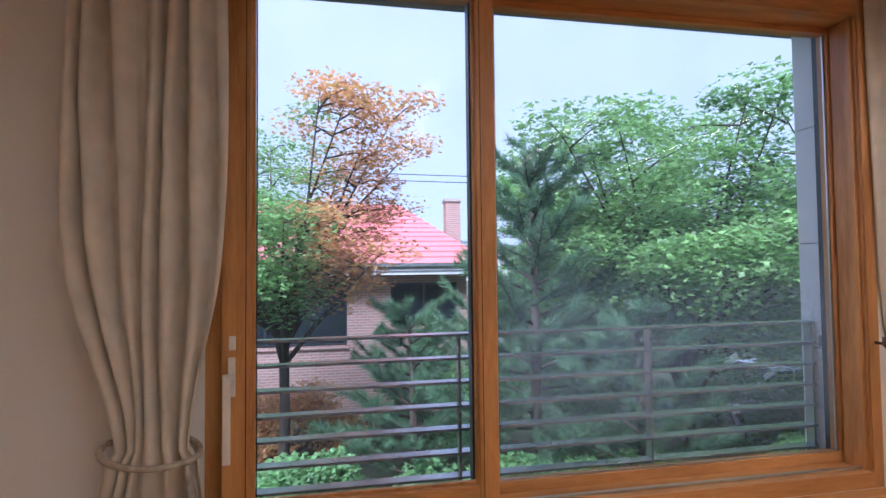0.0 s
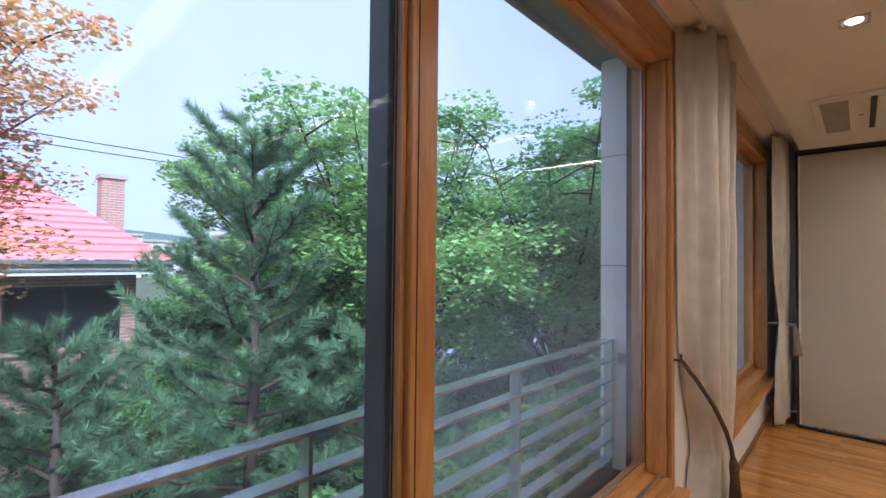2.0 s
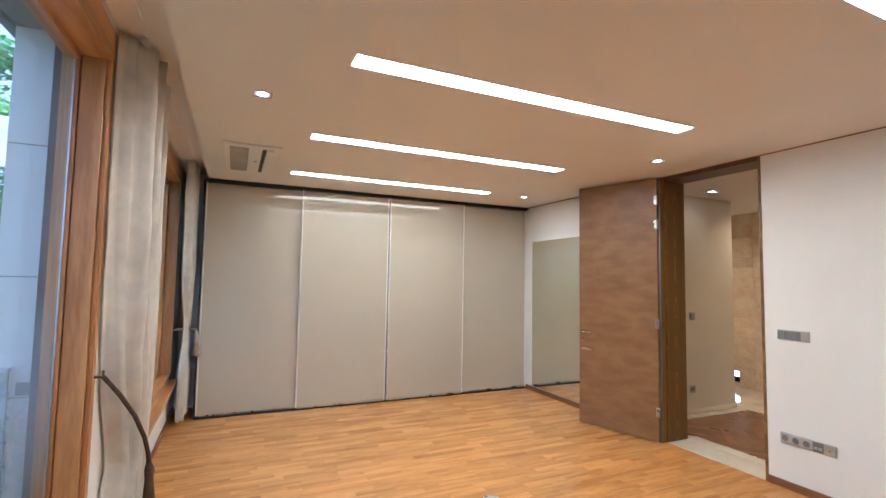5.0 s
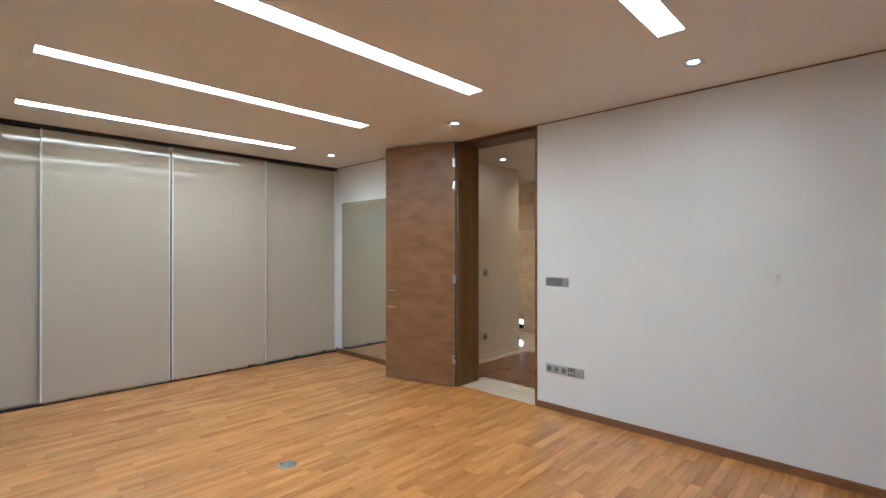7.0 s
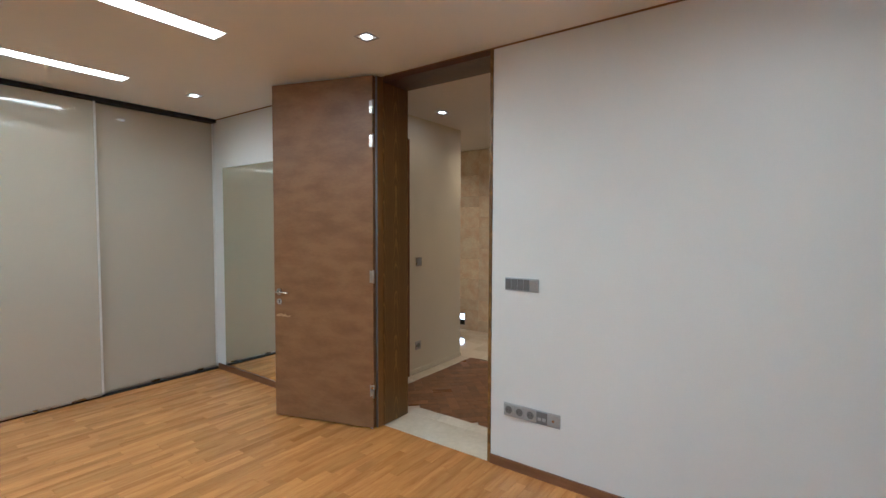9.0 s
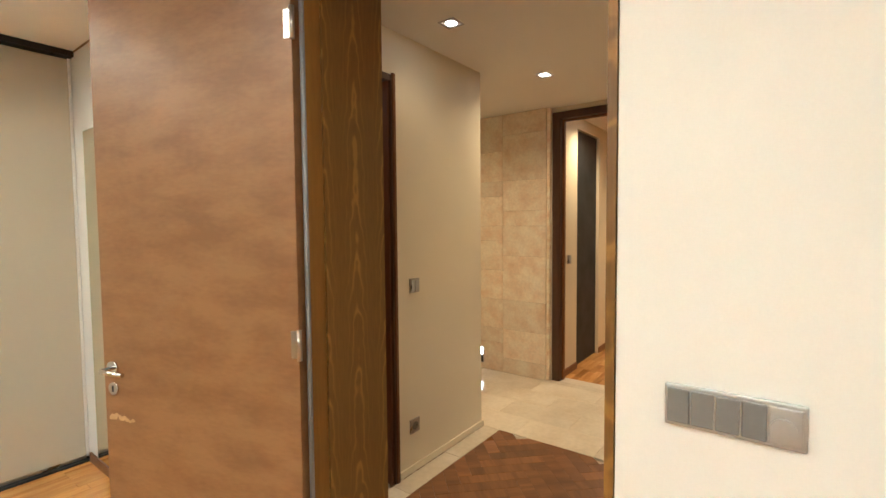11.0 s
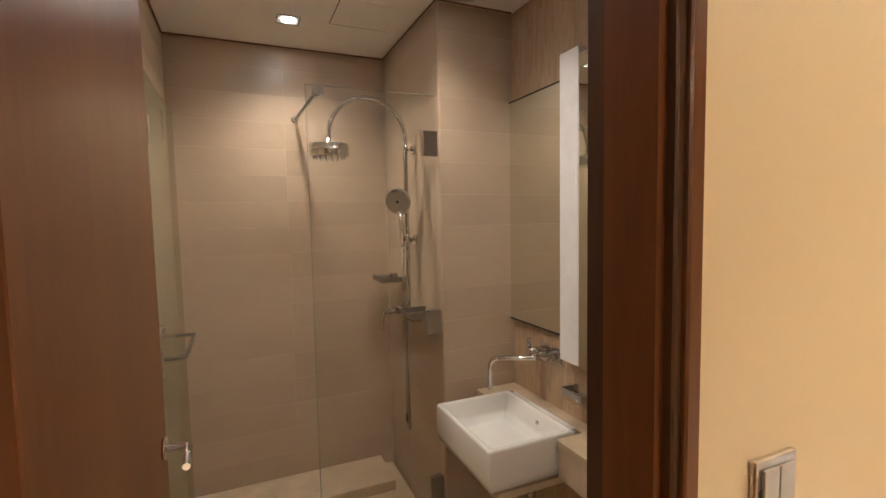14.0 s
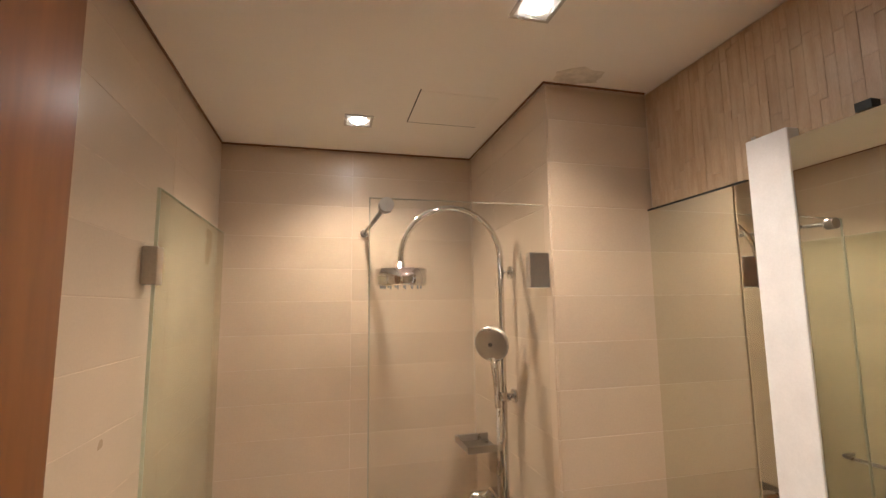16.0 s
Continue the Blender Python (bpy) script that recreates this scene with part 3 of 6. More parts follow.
# sliding sash in the inner plane
sash = part("sliding_sash", bevel(boxes((0.462, 0.560, 3.172, 3.232, 0.515, 2.636), (1.405, 1.483, 3.172, 3.232, 0.515, 2.636)), 0.004), PINEW, win)
part("sash_rail", bevel(boxes((0.5605, 1.4045, 3.174, 3.230, 0.515, 0.625), (0.5605, 1.4045, 3.174, 3.230, 2.55, 2.636)), 0.004), PINEX, sash)
part("glazing_bead", boxes((0.5605, 0.572, 3.190, 3.205, 0.626, 2.549), (1.393, 1.4045, 3.190, 3.205, 0.626, 2.549), (0.572, 1.393, 3.190, 3.205, 0.626, 0.638)), PINEW, sash)
part("seal", boxes((1.4215, 1.4245, 3.1712, 3.1722, 0.52, 2.63), (0.5435, 0.5465, 3.1712, 3.1722, 0.52, 2.63)), BLACK, sash, "dark groove in the sash")
part("gasket", boxes((1.388, 1.3925, 3.2065, 3.2068, 0.64, 2.548), (0.5725, 0.577, 3.2065, 3.2068, 0.64, 2.548)), BLACK, sash, "black rubber glazing gasket")
part("pane", boxes((0.562, 1.403, 3.207, 3.214, 0.627, 2.548)), WINGLASS, sash, shadow=False)
hd = part("sash_handle", rbox(0.488, 0.512, 3.158, 3.171, 1.02, 1.16, 0.004), HANDLE, sash, "long satin metal pull handle")
bm = tube(bmesh.new(), [(0.500, 3.160, 1.09), (0.500, 3.128, 1.09), (0.497, 3.122, 1.07)], 0.010)
part("neck", bm, HANDLE, hd)
part("grip", rbox(0.482, 0.508, 3.112, 3.127, 0.80, 1.11, 0.005), HANDLE, hd)
part("latch", rbox(0.490, 0.512, 3.160, 3.171, 1.185, 1.235, 0.003), HANDLE, sash)
part("track", boxes((0.46, 3.26, 3.24, 3.255, 0.512, 0.522)), ALU, win)
solid("window_sill", rbox(0.36, 3.36, 3.14, 3.2, 0.40, 0.44, 0.004), PINEX, "honey-stained wooden board below the window", "window sill", "structure")

win2 = thing("window_2", (5.2, 3.3, 0.44), "second honey-stained wooden window beside the wardrobe", "window", kind="structure")
up, rails = frame_ring(3.95, 6.52, 0.44, 2.80, 3.20, 3.40, 0.055, 0.07)
bx(rails, 4.005, 6.465, 3.20, 3.40, 2.64, 2.745)
part("window_frame", up, PINEW, win2)
part("frame_rail", rails, PINEX, win2)
up, rails = frame_ring(4.01, 6.46, 0.512, 2.638, 3.31, 3.36, 0.05, 0.06)
bx(up, 5.2, 5.27, 3.31, 3.36, 0.572, 2.588)
part("sash_frame", up, PINEW, win2)
part("sash_rail", rails, PINEX, win2)
part("pane", boxes((4.06, 5.198, 3.334, 3.342, 0.574, 2.586)), WINGLASS, win2, shadow=False)
part("pane", boxes((5.272, 6.408, 3.334, 3.342, 0.574, 2.586)), WINGLASS, win2, shadow=False)
solid("window_sill_2", rbox(3.93, 6.54, 3.13, 3.2, 0.40, 0.44, 0.004), PINEX, "honey-stained wooden board below the second window", "window sill", "structure")

# facade: pier, soffit, ledge, railing
pier = thing("facade_pier", (3.62, 3.5, 0.4), "pale grey panelled facade pier beside the window", "pier", kind="structure")
zc = [-3.2, -0.2, 0.42, 1.02, 1.575, 2.20, 2.80]
for a, b in zip(zc, zc[1:]):
    part("panel", boxes((3.335, 3.95, 3.362, 3.60, a + 0.003, b - 0.003)), PANEL, pier)
part("joint", boxes((3.34, 3.945, 3.361, 3.595, -3.2, 2.80)), SOFF, pier)
part("band", boxes((3.331, 3.3345, 3.40, 3.5, 1.03, 1.09)), SOFF, pier)
solid("window_soffit", boxes((0.2, 3.95, 3.44, 3.62, 2.76, 2.80), (-1.1, 7.2, 3.601, 3.66, 2.76, 3.2)), SOFF, "grey underside of the facade above the window", "soffit", "structure")
solid("outer_ledge", boxes((0.40, 3.33, 3.40, 3.62, 0.36, 0.44)), SOFF, "wet grey metal ledge outside the window", "ledge", "structure")
rail = thing("balcony_railing", (1.8, 3.545, 0.44), "grey steel balcony railing with seven flat wet bars", "railing")
for z in (1.155, 1.045, 0.935, 0.825, 0.72, 0.61, 0.50):
    part("bar", bevel(boxes((0.2, 3.33, 3.518, 3.574, z - 0.006, z + 0.006)), 0.002, 1), RAILP, rail)
for x in (0.42, 1.40, 2.37, 3.315):
    part("post", bevel(boxes((x - 0.006, x + 0.006, 3.522, 3.570, 0.44, 1.149)), 0.0015, 1), RAILP, rail)


# ---- curtains ----
def curtain(name, x0, x1, ycen, depth, top, bottom, waist_z, waist_x, waist_w, folds, label, seed, bulge=0.0, back=0.0):
    """A linen curtain that is drawn in at its tie."""
    rnd = random.Random(seed)
    bm = bmesh.new()
    nu, nv = folds * 10, 60
    ph = [rnd.uniform(-0.5, 0.5) for _ in range(folds + 2)]
    rows = []
    for j in range(nv + 1):
        v = j / nv
        z = top + (bottom - top) * v
        dz = z - waist_z
        if dz > 0:
            g = math.exp(-(dz / 0.42) ** 2)
        else:
            g = math.exp(-(dz / 0.28) ** 2) * 0.95
        lo = x0 * (1 - g) + (waist_x - waist_w / 2) * g
        hi = x1 * (1 - g) + (waist_x + waist_w / 2) * g
        if dz <= 0:
            hi = hi * 0.7 + (waist_x + waist_w * 0.9) * 0.3
            lo = lo * 0.7 + (waist_x - waist_w * 0.9) * 0.3
        row = []
        for i in range(nu + 1):
            u = i / nu
            k = min(int(u * folds), folds)
            w = math.sin(2 * math.pi * (u * folds + 0.35 * math.sin(3 * u + seed) + 0.12 * math.sin(5 * v + 7 * u) + ph[k] * 0.3))
            w = w * (1 - 0.35 * w * w) * 1.3
            d = depth * (1 - 0.35 * g) * (0.75 + 0.25 * math.sin(9 * u + seed))
            x = lo + (hi - lo) * u + 0.012 * math.sin(7 * v + 11 * u + seed)
            y = ycen + d * w + bulge * math.sin(math.pi * min(1, v * 1.2)) * 0.5 + 0.010 * noise.noise((u * 14, v * 9, seed))
            y = min(y + back * max(0.0, 1 - u / 0.10) ** 0.7, 3.185)
            row.append(bm.verts.new((x, y, z)))
        rows.append(row)
    for a, b in zip(rows, rows[1:]):
        for i in range(nu):
            f = bm.faces.new((a[i], a[i + 1], b[i + 1], b[i]))
            f.smooth = True
    t = thing(name, ((x0 + x1) / 2, ycen, bottom), label, "curtain", "curtains along the window wall")
    c = part("cloth", bm, LINEN, t, smooth=True)
    s = c.modifiers.new("thick", "SOLIDIFY")
    s.thickness = 0.004
    part("heading_tape", boxes((x0 + 0.02, x1 - 0.02, ycen - 0.012, ycen + 0.012, top - 0.015, top + 0.012)), LINEN, t)
    return t


c1 = curtain("curtain", 0.0, 0.50, 3.08, 0.045, 2.82, 0.06, 0.88, 0.28, 0.25, 7, "cream linen curtain tied back with a cord beside the window", 1)
bm = tube(bmesh.new(), arc((0.28, 3.075, 0.885), (1, 0, -0.18), (0, 1, 0), 0.14, 185, 535, 30), 0.010, 8)
part("tie_cord", bm, PALECORD, c1)
bm = tube(bmesh.new(), [(0.40, 3.02, 0.86), (0.42, 3.01, 0.78), (0.43, 3.01, 0.68)], [0.008, 0.014, 0.022], 8)
part("tassel", bm, PALECORD, c1)
c2 = curtain("curtain", 3.305, 4.02, 3.085, 0.08, 2.82, 0.05, 0.52, 3.74, 0.34, 5, "cream linen curtain tied back between the two windows", 4, back=0.16)
bm = tube(bmesh.new(), [(3.305, 3.165, 1.10), (3.34, 3.10, 1.00), (3.41, 3.04, 0.87), (3.50, 3.005, 0.73), (3.57, 2.995, 0.63), (3.61, 2.995, 0.56)], 0.011, 8)
part("tie_cord", bm, CORD, c2, "dark brown twisted tie cord")
bm = tube(bmesh.new(), [(3.61, 2.995, 0.57), (3.615, 2.99, 0.52), (3.62, 2.99, 0.47), (3.63, 2.985, 0.29)], [0.012, 0.026, 0.022, 0.038], 10)
part("tassel", bm, CORD, c2, "dark brown silk tassel")
bm = tube(bmesh.new(), [(3.30, 3.20, 1.10), (3.30, 3.165, 1.10), (3.30, 3.165, 1.13)], 0.007, 8)
part("hook", bm, CORD, c2)
c3 = curtain("curtain", 6.08, 6.74, 3.06, 0.06, 2.82, 0.07, 0.98, 6.46, 0.24, 6, "cream linen curtain with a pale tassel beside the wardrobe", 9)
bm = tube(bmesh.new(), arc((6.50, 3.07, 0.98), (1, 0, -0.2), (0, 1, 0), 0.115, 185, 535, 30), 0.010, 8)
part("tie_cord", bm, PALECORD, c3)
bm = tube(bmesh.new(), [(6.44, 2.97, 0.98), (6.43, 2.96, 0.90), (6.43, 2.958, 0.87), (6.43, 2.955, 0.70)], [0.010, 0.030, 0.024, 0.045], 10)
part("tassel", bm, PALECORD, c3, "beige silk tassel")
solid("curtain_rail", boxes((XW + 0.02, 6.9, 3.07, 3.09, 2.825, 2.8395)), WHITEP, "white curtain rail in the ceiling pocket", "curtain rail")

# ---- sliding wardrobe ----
wd = thing("sliding_wardrobe", (6.6, 0.75, 0), "wall-high wardrobe with four glossy beige sliding doors", "wardrobe")
ys = [2.94, 1.86, 0.76, -0.35, -1.425]
for k in range(4):
    x = 6.452 if k in (0, 3) else 6.405
    hi, lo = ys[k] + (0.02 if k in (1, 2) else 0) * (k == 1), ys[k + 1]
    if k == 1:
        lo += 0.008
    if k == 2:
        hi -= 0.008
    d = part("door", rbox(x, x + 0.022, lo + 0.016, hi - 0.016, 0.035, 2.655, 0.002, 1), LACQ, wd)
    part("edge_strip", boxes((x - 0.004, x + 0.026, lo, lo + 0.0155, 0.03, 2.66)), HANDLE, d, "slim silver edge profile")
    part("edge_strip", boxes((x - 0.004, x + 0.026, hi - 0.0155, hi, 0.03, 2.66)), HANDLE, d, "slim silver edge profile")
    part("bottom_strip", boxes((x - 0.002, x + 0.024, lo + 0.016, hi - 0.016, 0.018, 0.0345)), STEEL, d)
part("top_track", boxes((6.395, 6.50, -1.43, 2.95, 2.665, 2.699)), BLACK, wd, "black top track")
part("bottom_track", boxes((6.42, 6.49, -1.43, 2.95, 0.0005, 0.014)), BLACK, wd)
part("side_panel", boxes((6.452, 6.99, 2.945, 2.965, 0, 2.698)), DARKFAB, wd)
part("carcass", boxes((6.52, 6.99, -1.425, 2.94, 0.02, 2.66)), DARKFAB, wd)

# ---- wall mirror, switches, sockets ----
mi = thing("wall_mirror", (5.5, -1.425, 0.06), "tall frameless mirror fixed to the white wall", "mirror")
part("glass", boxes((4.5, 6.27, -1.43, -1.424, 0.065, 2.172)), MIRROR, mi)
part("edge", boxes((6.27, 6.274, -1.43, -1.423, 0.065, 2.172), (4.5, 6.274, -1.43, -1.423, 2.172, 2.176)), FROST, mi, "pale green glass edge")

sw = thing("light_switch", (2.775, YB, 1.20), "silver four-key light switch with a round thermostat dial", "light switch")
part("plate", rbox(2.66, 2.89, YB, YB + 0.010, 1.158, 1.242, 0.003), PLATE, sw)
for k in range(4):
    part("key", rbox(2.845 - k * 0.042, 2.884 - k * 0.042, YB + 0.010, YB + 0.015, 1.166, 1.234, 0.002), PLATED, sw)
bm = tube(bmesh.new(), [(2.695, YB + 0.010, 1.195), (2.695, YB + 0.022, 1.195)], 0.020, 24)
part("dial", bm, PLATE, sw)
part("dial_plate", rbox(2.667, 2.716, YB + 0.0102, YB + 0.014, 1.166, 1.234, 0.002), PLATE, sw)


def socket_face(x, z, parent, wall_y):
    s = part("socket", rbox(x - 0.035, x + 0.035, wall_y + 0.008, wall_y + 0.013, z - 0.036, z + 0.036, 0.002), PLATE, parent)
    bm = tube(bmesh.new(), [(x, wall_y + 0.0131, z), (x, wall_y + 0.0145, z)], 0.024, 20)
    part("cup", bm, PLATED, s)
    for dx in (-0.009, 0.009):
        bm = tube(bmesh.new(), [(x + dx, wall_y + 0.0146, z), (x + dx, wall_y + 0.0155, z)], 0.003, 8)
        part("hole", bm, BLACK, s)


so = thing("socket_strip", (2.70, YB, 0.39), "silver strip with three sockets and two data outlets", "socket")
part("plate", rbox(2.51, 2.89, YB, YB + 0.009, 0.348, 0.432, 0.003), PLATE, so)
for k in range(3):
    socket_face(2.852 - k * 0.075, 0.39, so, YB)
dk = part("data_outlet", rbox(2.591, 2.661, YB + 0.008, YB + 0.013, 0.354, 0.426, 0.002), PLATED, so)
part("port", boxes((2.600, 2.622, YB + 0.0131, YB + 0.0145, 0.372, 0.392), (2.630, 2.652, YB + 0.0131, YB + 0.0145, 0.372, 0.392)), PLATE, dk)
ae = part("aerial_outlet", rbox(2.516, 2.586, YB + 0.008, YB + 0.013, 0.354, 0.426, 0.002), PLATE, so)
bm = tube(bmesh.new(), [(2.551, YB + 0.0131, 0.39), (2.551, YB + 0.018, 0.39)], 0.008, 14)
part("port", bm, CHROME, ae)

# faint smudge on the white wall
bm = bmesh.new()
rn = random.Random(8)
bm.faces.new([bm.verts.new((1.10 + 0.022 * math.cos(a) * rn.uniform(0.7, 1.2), YB + 0.0006, 1.30 + 0.04 * math.sin(a) * rn.uniform(0.7, 1.2))) for a in (k * 0.4189 for k in range(15))])
solid("wall_smudge", bm, mat("smudged_paint", (0.69, 0.68, 0.665), 0.6, vary=0.05, scale=30), "faint grey smudge on the white wall", "stain", "structure")

# air conditioner cassette in the ceiling
ac = thing("ceiling_air_conditioner", (5.22, 2.5, H), "beige two-slot ceiling cassette air conditioner", "air conditioner")
part("panel", rbox(4.69, 5.79, 2.28, 2.74, H - 0.018, H - 0.0005, 0.006), CEIL, ac)
part("grille", rbox(4.78, 5.70, 2.54, 2.69, H - 0.023, H - 0.0185, 0.002), mat("ac_grille", (0.40, 0.38, 0.34), 0.6, vary=0.05), ac)
for k in range(12):
    part("slat", boxes((4.785, 5.695, 2.548 + k * 0.0118, 2.553 + k * 0.0118, H - 0.027, H - 0.0235)), mat("ac_slat", (0.50, 0.47, 0.42), 0.6, vary=0.05), ac)
part("flap", rbox(4.78, 5.70, 2.335, 2.395, H - 0.030, H - 0.0185, 0.003), WHITEP, ac)
part("outlet_slot", boxes((4.78, 5.70, 2.398, 2.430, H - 0.021, H - 0.0182)), BLACK, ac)
bm = tube(bmesh.new(), [(5.24, 2.475, H - 0.021), (5.24, 2.475, H - 0.0182)], 0.012, 12)
part("sensor", bm, BLACK, ac)

fo = thing("floor_outlet", (3.58, 0.83, 0), "round silver floor outlet cover in the parquet", "floor outlet")
bm = tube(bmesh.new(), [(3.58, 0.83, 0.0), (3.58, 0.83, 0.004), (3.58, 0.83, 0.006)], [0.062, 0.062, 0.055], 28)
part("cover", bm, STEEL, fo)
part("lid", rbox(3.55, 3.61, 0.80, 0.86, 0.0055, 0.008, 0.001), ALU, fo)

# ---- bedroom door ----
dr = thing("door_1", (3.48, -1.57, 0), "tall dark wooden door frame with a deep lining", "door frame", kind="structure")
part("lining", boxes((3.95, 3.969, -1.715, -1.432, 0, 2.69)), CATH, dr)
part("rebate", bevel(boxes((3.957, 3.972, -1.4318, -1.366, 0, 2.69)), 0.002, 1), wood("golden_oak_edge", (0.24, 0.118, 0.02), (0.17, 0.075, 0.012), 0.4, "Z", 6), dr)
# Added board; its golden colour stands in for the bathroom jamb's lit wood.
part("casing_board", boxes((3.973, 4.554, -1.7155, -1.7115, 0.006, 2.69)), bpy.data.materials["golden_oak_edge"], dr, "added golden board in place of the lit bathroom door jamb")
part("lining", boxes((2.992, 3.012, -1.71, -1.425, 0, 2.69)), CATH, dr)
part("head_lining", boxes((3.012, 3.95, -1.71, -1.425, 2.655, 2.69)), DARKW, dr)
part("seal", tube(bmesh.new(), [(3.957, -1.358, 0.01), (3.957, -1.358, 2.68)], 0.0085, 8), mat("grey_rubber_seal", (0.22, 0.23, 0.25), 0.5, vary=0.05), dr)
leaf_ang = math.atan2(0.285, 0.86)
leaf = thing("door_leaf", (3.959, -1.343, 0), "tall brown veneered door, wide open against the wall", "door")
L = 0.895


def turned(bm):
    bmesh.ops.rotate(bm, cent=(0, 0, 0), matrix=Matrix.Rotation(leaf_ang, 3, "Z"), verts=bm.verts[:])
    bmesh.ops.translate(bm, verts=bm.verts[:], vec=(3.959, -1.343, 0))
    return bm


body = part("leaf", turned(rbox(0.006, L, -0.026, 0.022, 0.012, 2.682, 0.002, 1)), VENEER, leaf)
for z in (0.30, 1.18, 2.20, 2.45):
    h = part("hinge", turned(tube(bmesh.new(), [(0, 0.028, z - 0.05), (0, 0.028, z + 0.05)], 0.008, 10)), STEEL, leaf)
    part("hinge_leaf", turned(boxes((0.008, 0.034, 0.0222, 0.0255, z - 0.045, z + 0.045))), STEEL, h)
lv = part("lever_handle", turned(tube(bmesh.new(), [(L - 0.05, 0.0225, 1.03), (L - 0.05, 0.030, 1.03)], 0.026, 20)), CHROME, leaf, "chrome lever handle")
part("grip", turned(tube(bmesh.new(), [(L - 0.05, 0.028, 1.03), (L - 0.05, 0.070, 1.03), (L - 0.062, 0.076, 1.03), (L - 0.17, 0.078, 1.028)], 0.0085, 10)), CHROME, lv)
ke = part("keyhole_rose", turned(tube(bmesh.new(), [(L - 0.05, 0.0225, 0.95), (L - 0.05, 0.028, 0.95)], 0.024, 20)), CHROME, leaf)
part("keyhole", turned(boxes((L - 0.054, L - 0.046, 0.0281, 0.0288, 0.938, 0.962))), BLACK, ke)
bm = bmesh.new()
rn = random.Random(3)
for k in range(9):
    cx, cz, r = L - 0.03 - 0.014 * k, 0.84 + rn.uniform(-0.012, 0.012), rn.uniform(0.008, 0.02)
    vs = [bm.verts.new((cx + r * rn.uniform(0.6, 1.3) * math.cos(a), 0.0226 + 0.0001 * k, cz + 0.7 * r * rn.uniform(0.6, 1.3) * math.sin(a))) for a in (j * 0.785 for j in range(8))]
    bm.faces.new(vs)
part("worn_patch", turned(bm), mat("bare_wood_patch", (0.55, 0.36, 0.18), 0.7, vary=0.1, scale=30), leaf, "bare patch where the veneer chipped off")
part("door_stop", turned(tube(bmesh.new(), [(0.03, 0.0, 0.0), (0.03, 0.0, 0.012)], 0.008, 8)), WHITEP, leaf)

# ---- hall ----
solid("ceiling_2", boxes((1.9, 7.1, -4.78, -1.71, H, 3.0)), CEIL, "flat white hall ceiling", "ceiling", "structure")
wall_b = solid("wall_hall", boxes((4.565, 4.69, -3.405, -2.455, 0, 2.70), (4.565, 4.69, -2.455, -1.66, 2.44, 2.70), (4.565, 4.69, -1.705, -1.62, 0, 2.44)),
               CREAM, "cream painted wall beside the bathroom door", "wall", "structure")
solid("wall_corridor", boxes((4.69, 7.0, -3.405, -3.20, 0, 2.70)), CREAM, "cream painted wall along the corridor", "wall", "structure")
solid("wall_hall_south", boxes((1.9, 3.665, -4.86, -4.74, 0, 2.70), (3.665, 4.56, -4.86, -4.74, 2.655, 2.70), (4.56, 7.1, -4.86, -4.74, 0, 2.7)), CREAM, "cream painted hall wall with a tall doorway", "wall", "structure")
solid("wall_hall_west", boxes((1.75, 1.9, -4.86, -1.71, 0, 2.7)), CREAM, "cream painted end wall of the hall", "wall", "structure")
solid("wall_hall_east", boxes((7.1, 7.25, -4.86, -1.43, 0, 2.7)), CREAM, "cream painted end of the corridor", "wall", "structure")
solid("baseboard_3", boxes((4.553, 4.565, -3.417, -2.46, 0.008, 0.05), (4.565, 6.9, -3.417, -3.405, 0.008, 0.05)), CREAM, "thin cream skirting along the hall wall", "skirting", "structure")
solid("baseboard_4", boxes((1.9, 3.66, -4.74, -4.730, 0.008, 0.03)), CREAM, "thin cream skirting along the end wall", "skirting", "structure")


def square_switch(name, x, y, z, label, category, hole=False):
    t = thing(name, (x, y, z), label, category)
    part("plate", rbox(x - 0.010, x, y - 0.045, y + 0.045, z - 0.045, z + 0.045, 0.003), STEEL, t)
    if hole:
        bm = tube(bmesh.new(), [(x - 0.0102, y, z), (x - 0.0125, y, z)], 0.026, 20)
        part("cup", bm, PLATED, t)
        for dy in (-0.009, 0.009):
            part("hole", tube(bmesh.new(), [(x - 0.0126, y + dy, z), (x - 0.0135, y + dy, z)], 0.003, 8), BLACK, t)
    else:
        part("key", rbox(x - 0.015, x - 0.0102, y - 0.033, y - 0.001, z - 0.033, z + 0.033, 0.002), PLATE, t)
        part("key", rbox(x - 0.015, x - 0.0102, y + 0.001, y + 0.033, z - 0.033, z + 0.033, 0.002), PLATE, t)
    return t


square_switch("light_switch", 4.565, -2.612, 1.19, "square brushed steel double light switch on the cream wall", "light switch")
square_switch("socket", 4.565, -2.60, 0.30, "square steel wall socket low on the cream wall", "socket", True)
square_switch("light_switch", 4.50, -5.02, 1.20, "square steel light switch beyond the doorway", "light switch")

# far doorway with a sliding door edge
fd = thing("door_2", (4.1, -4.8, 0), "dark reddish wooden frame of the open doorway", "door frame", kind="structure")
part("jamb", bevel(boxes((4.475, 4.555, -4.87, -4.722, 0, 2.652)), 0.003, 1), DARKW, fd)
part("jamb", bevel(boxes((3.668, 3.728, -4.87, -4.722, 0, 2.652)), 0.003, 1), DARKW, fd)
part("head", bevel(boxes((3.728, 4.475, -4.87, -4.722, 2.585, 2.652)), 0.003, 1), DARKW, fd)
part("guide", boxes((4.455, 4.4748, -4.81, -4.78, 0.01, 2.585), (3.7285, 3.742, -4.81, -4.78, 0.01, 2.585), (3.742, 4.455, -4.81, -4.78, 2.565, 2.5848)), REDW, fd)
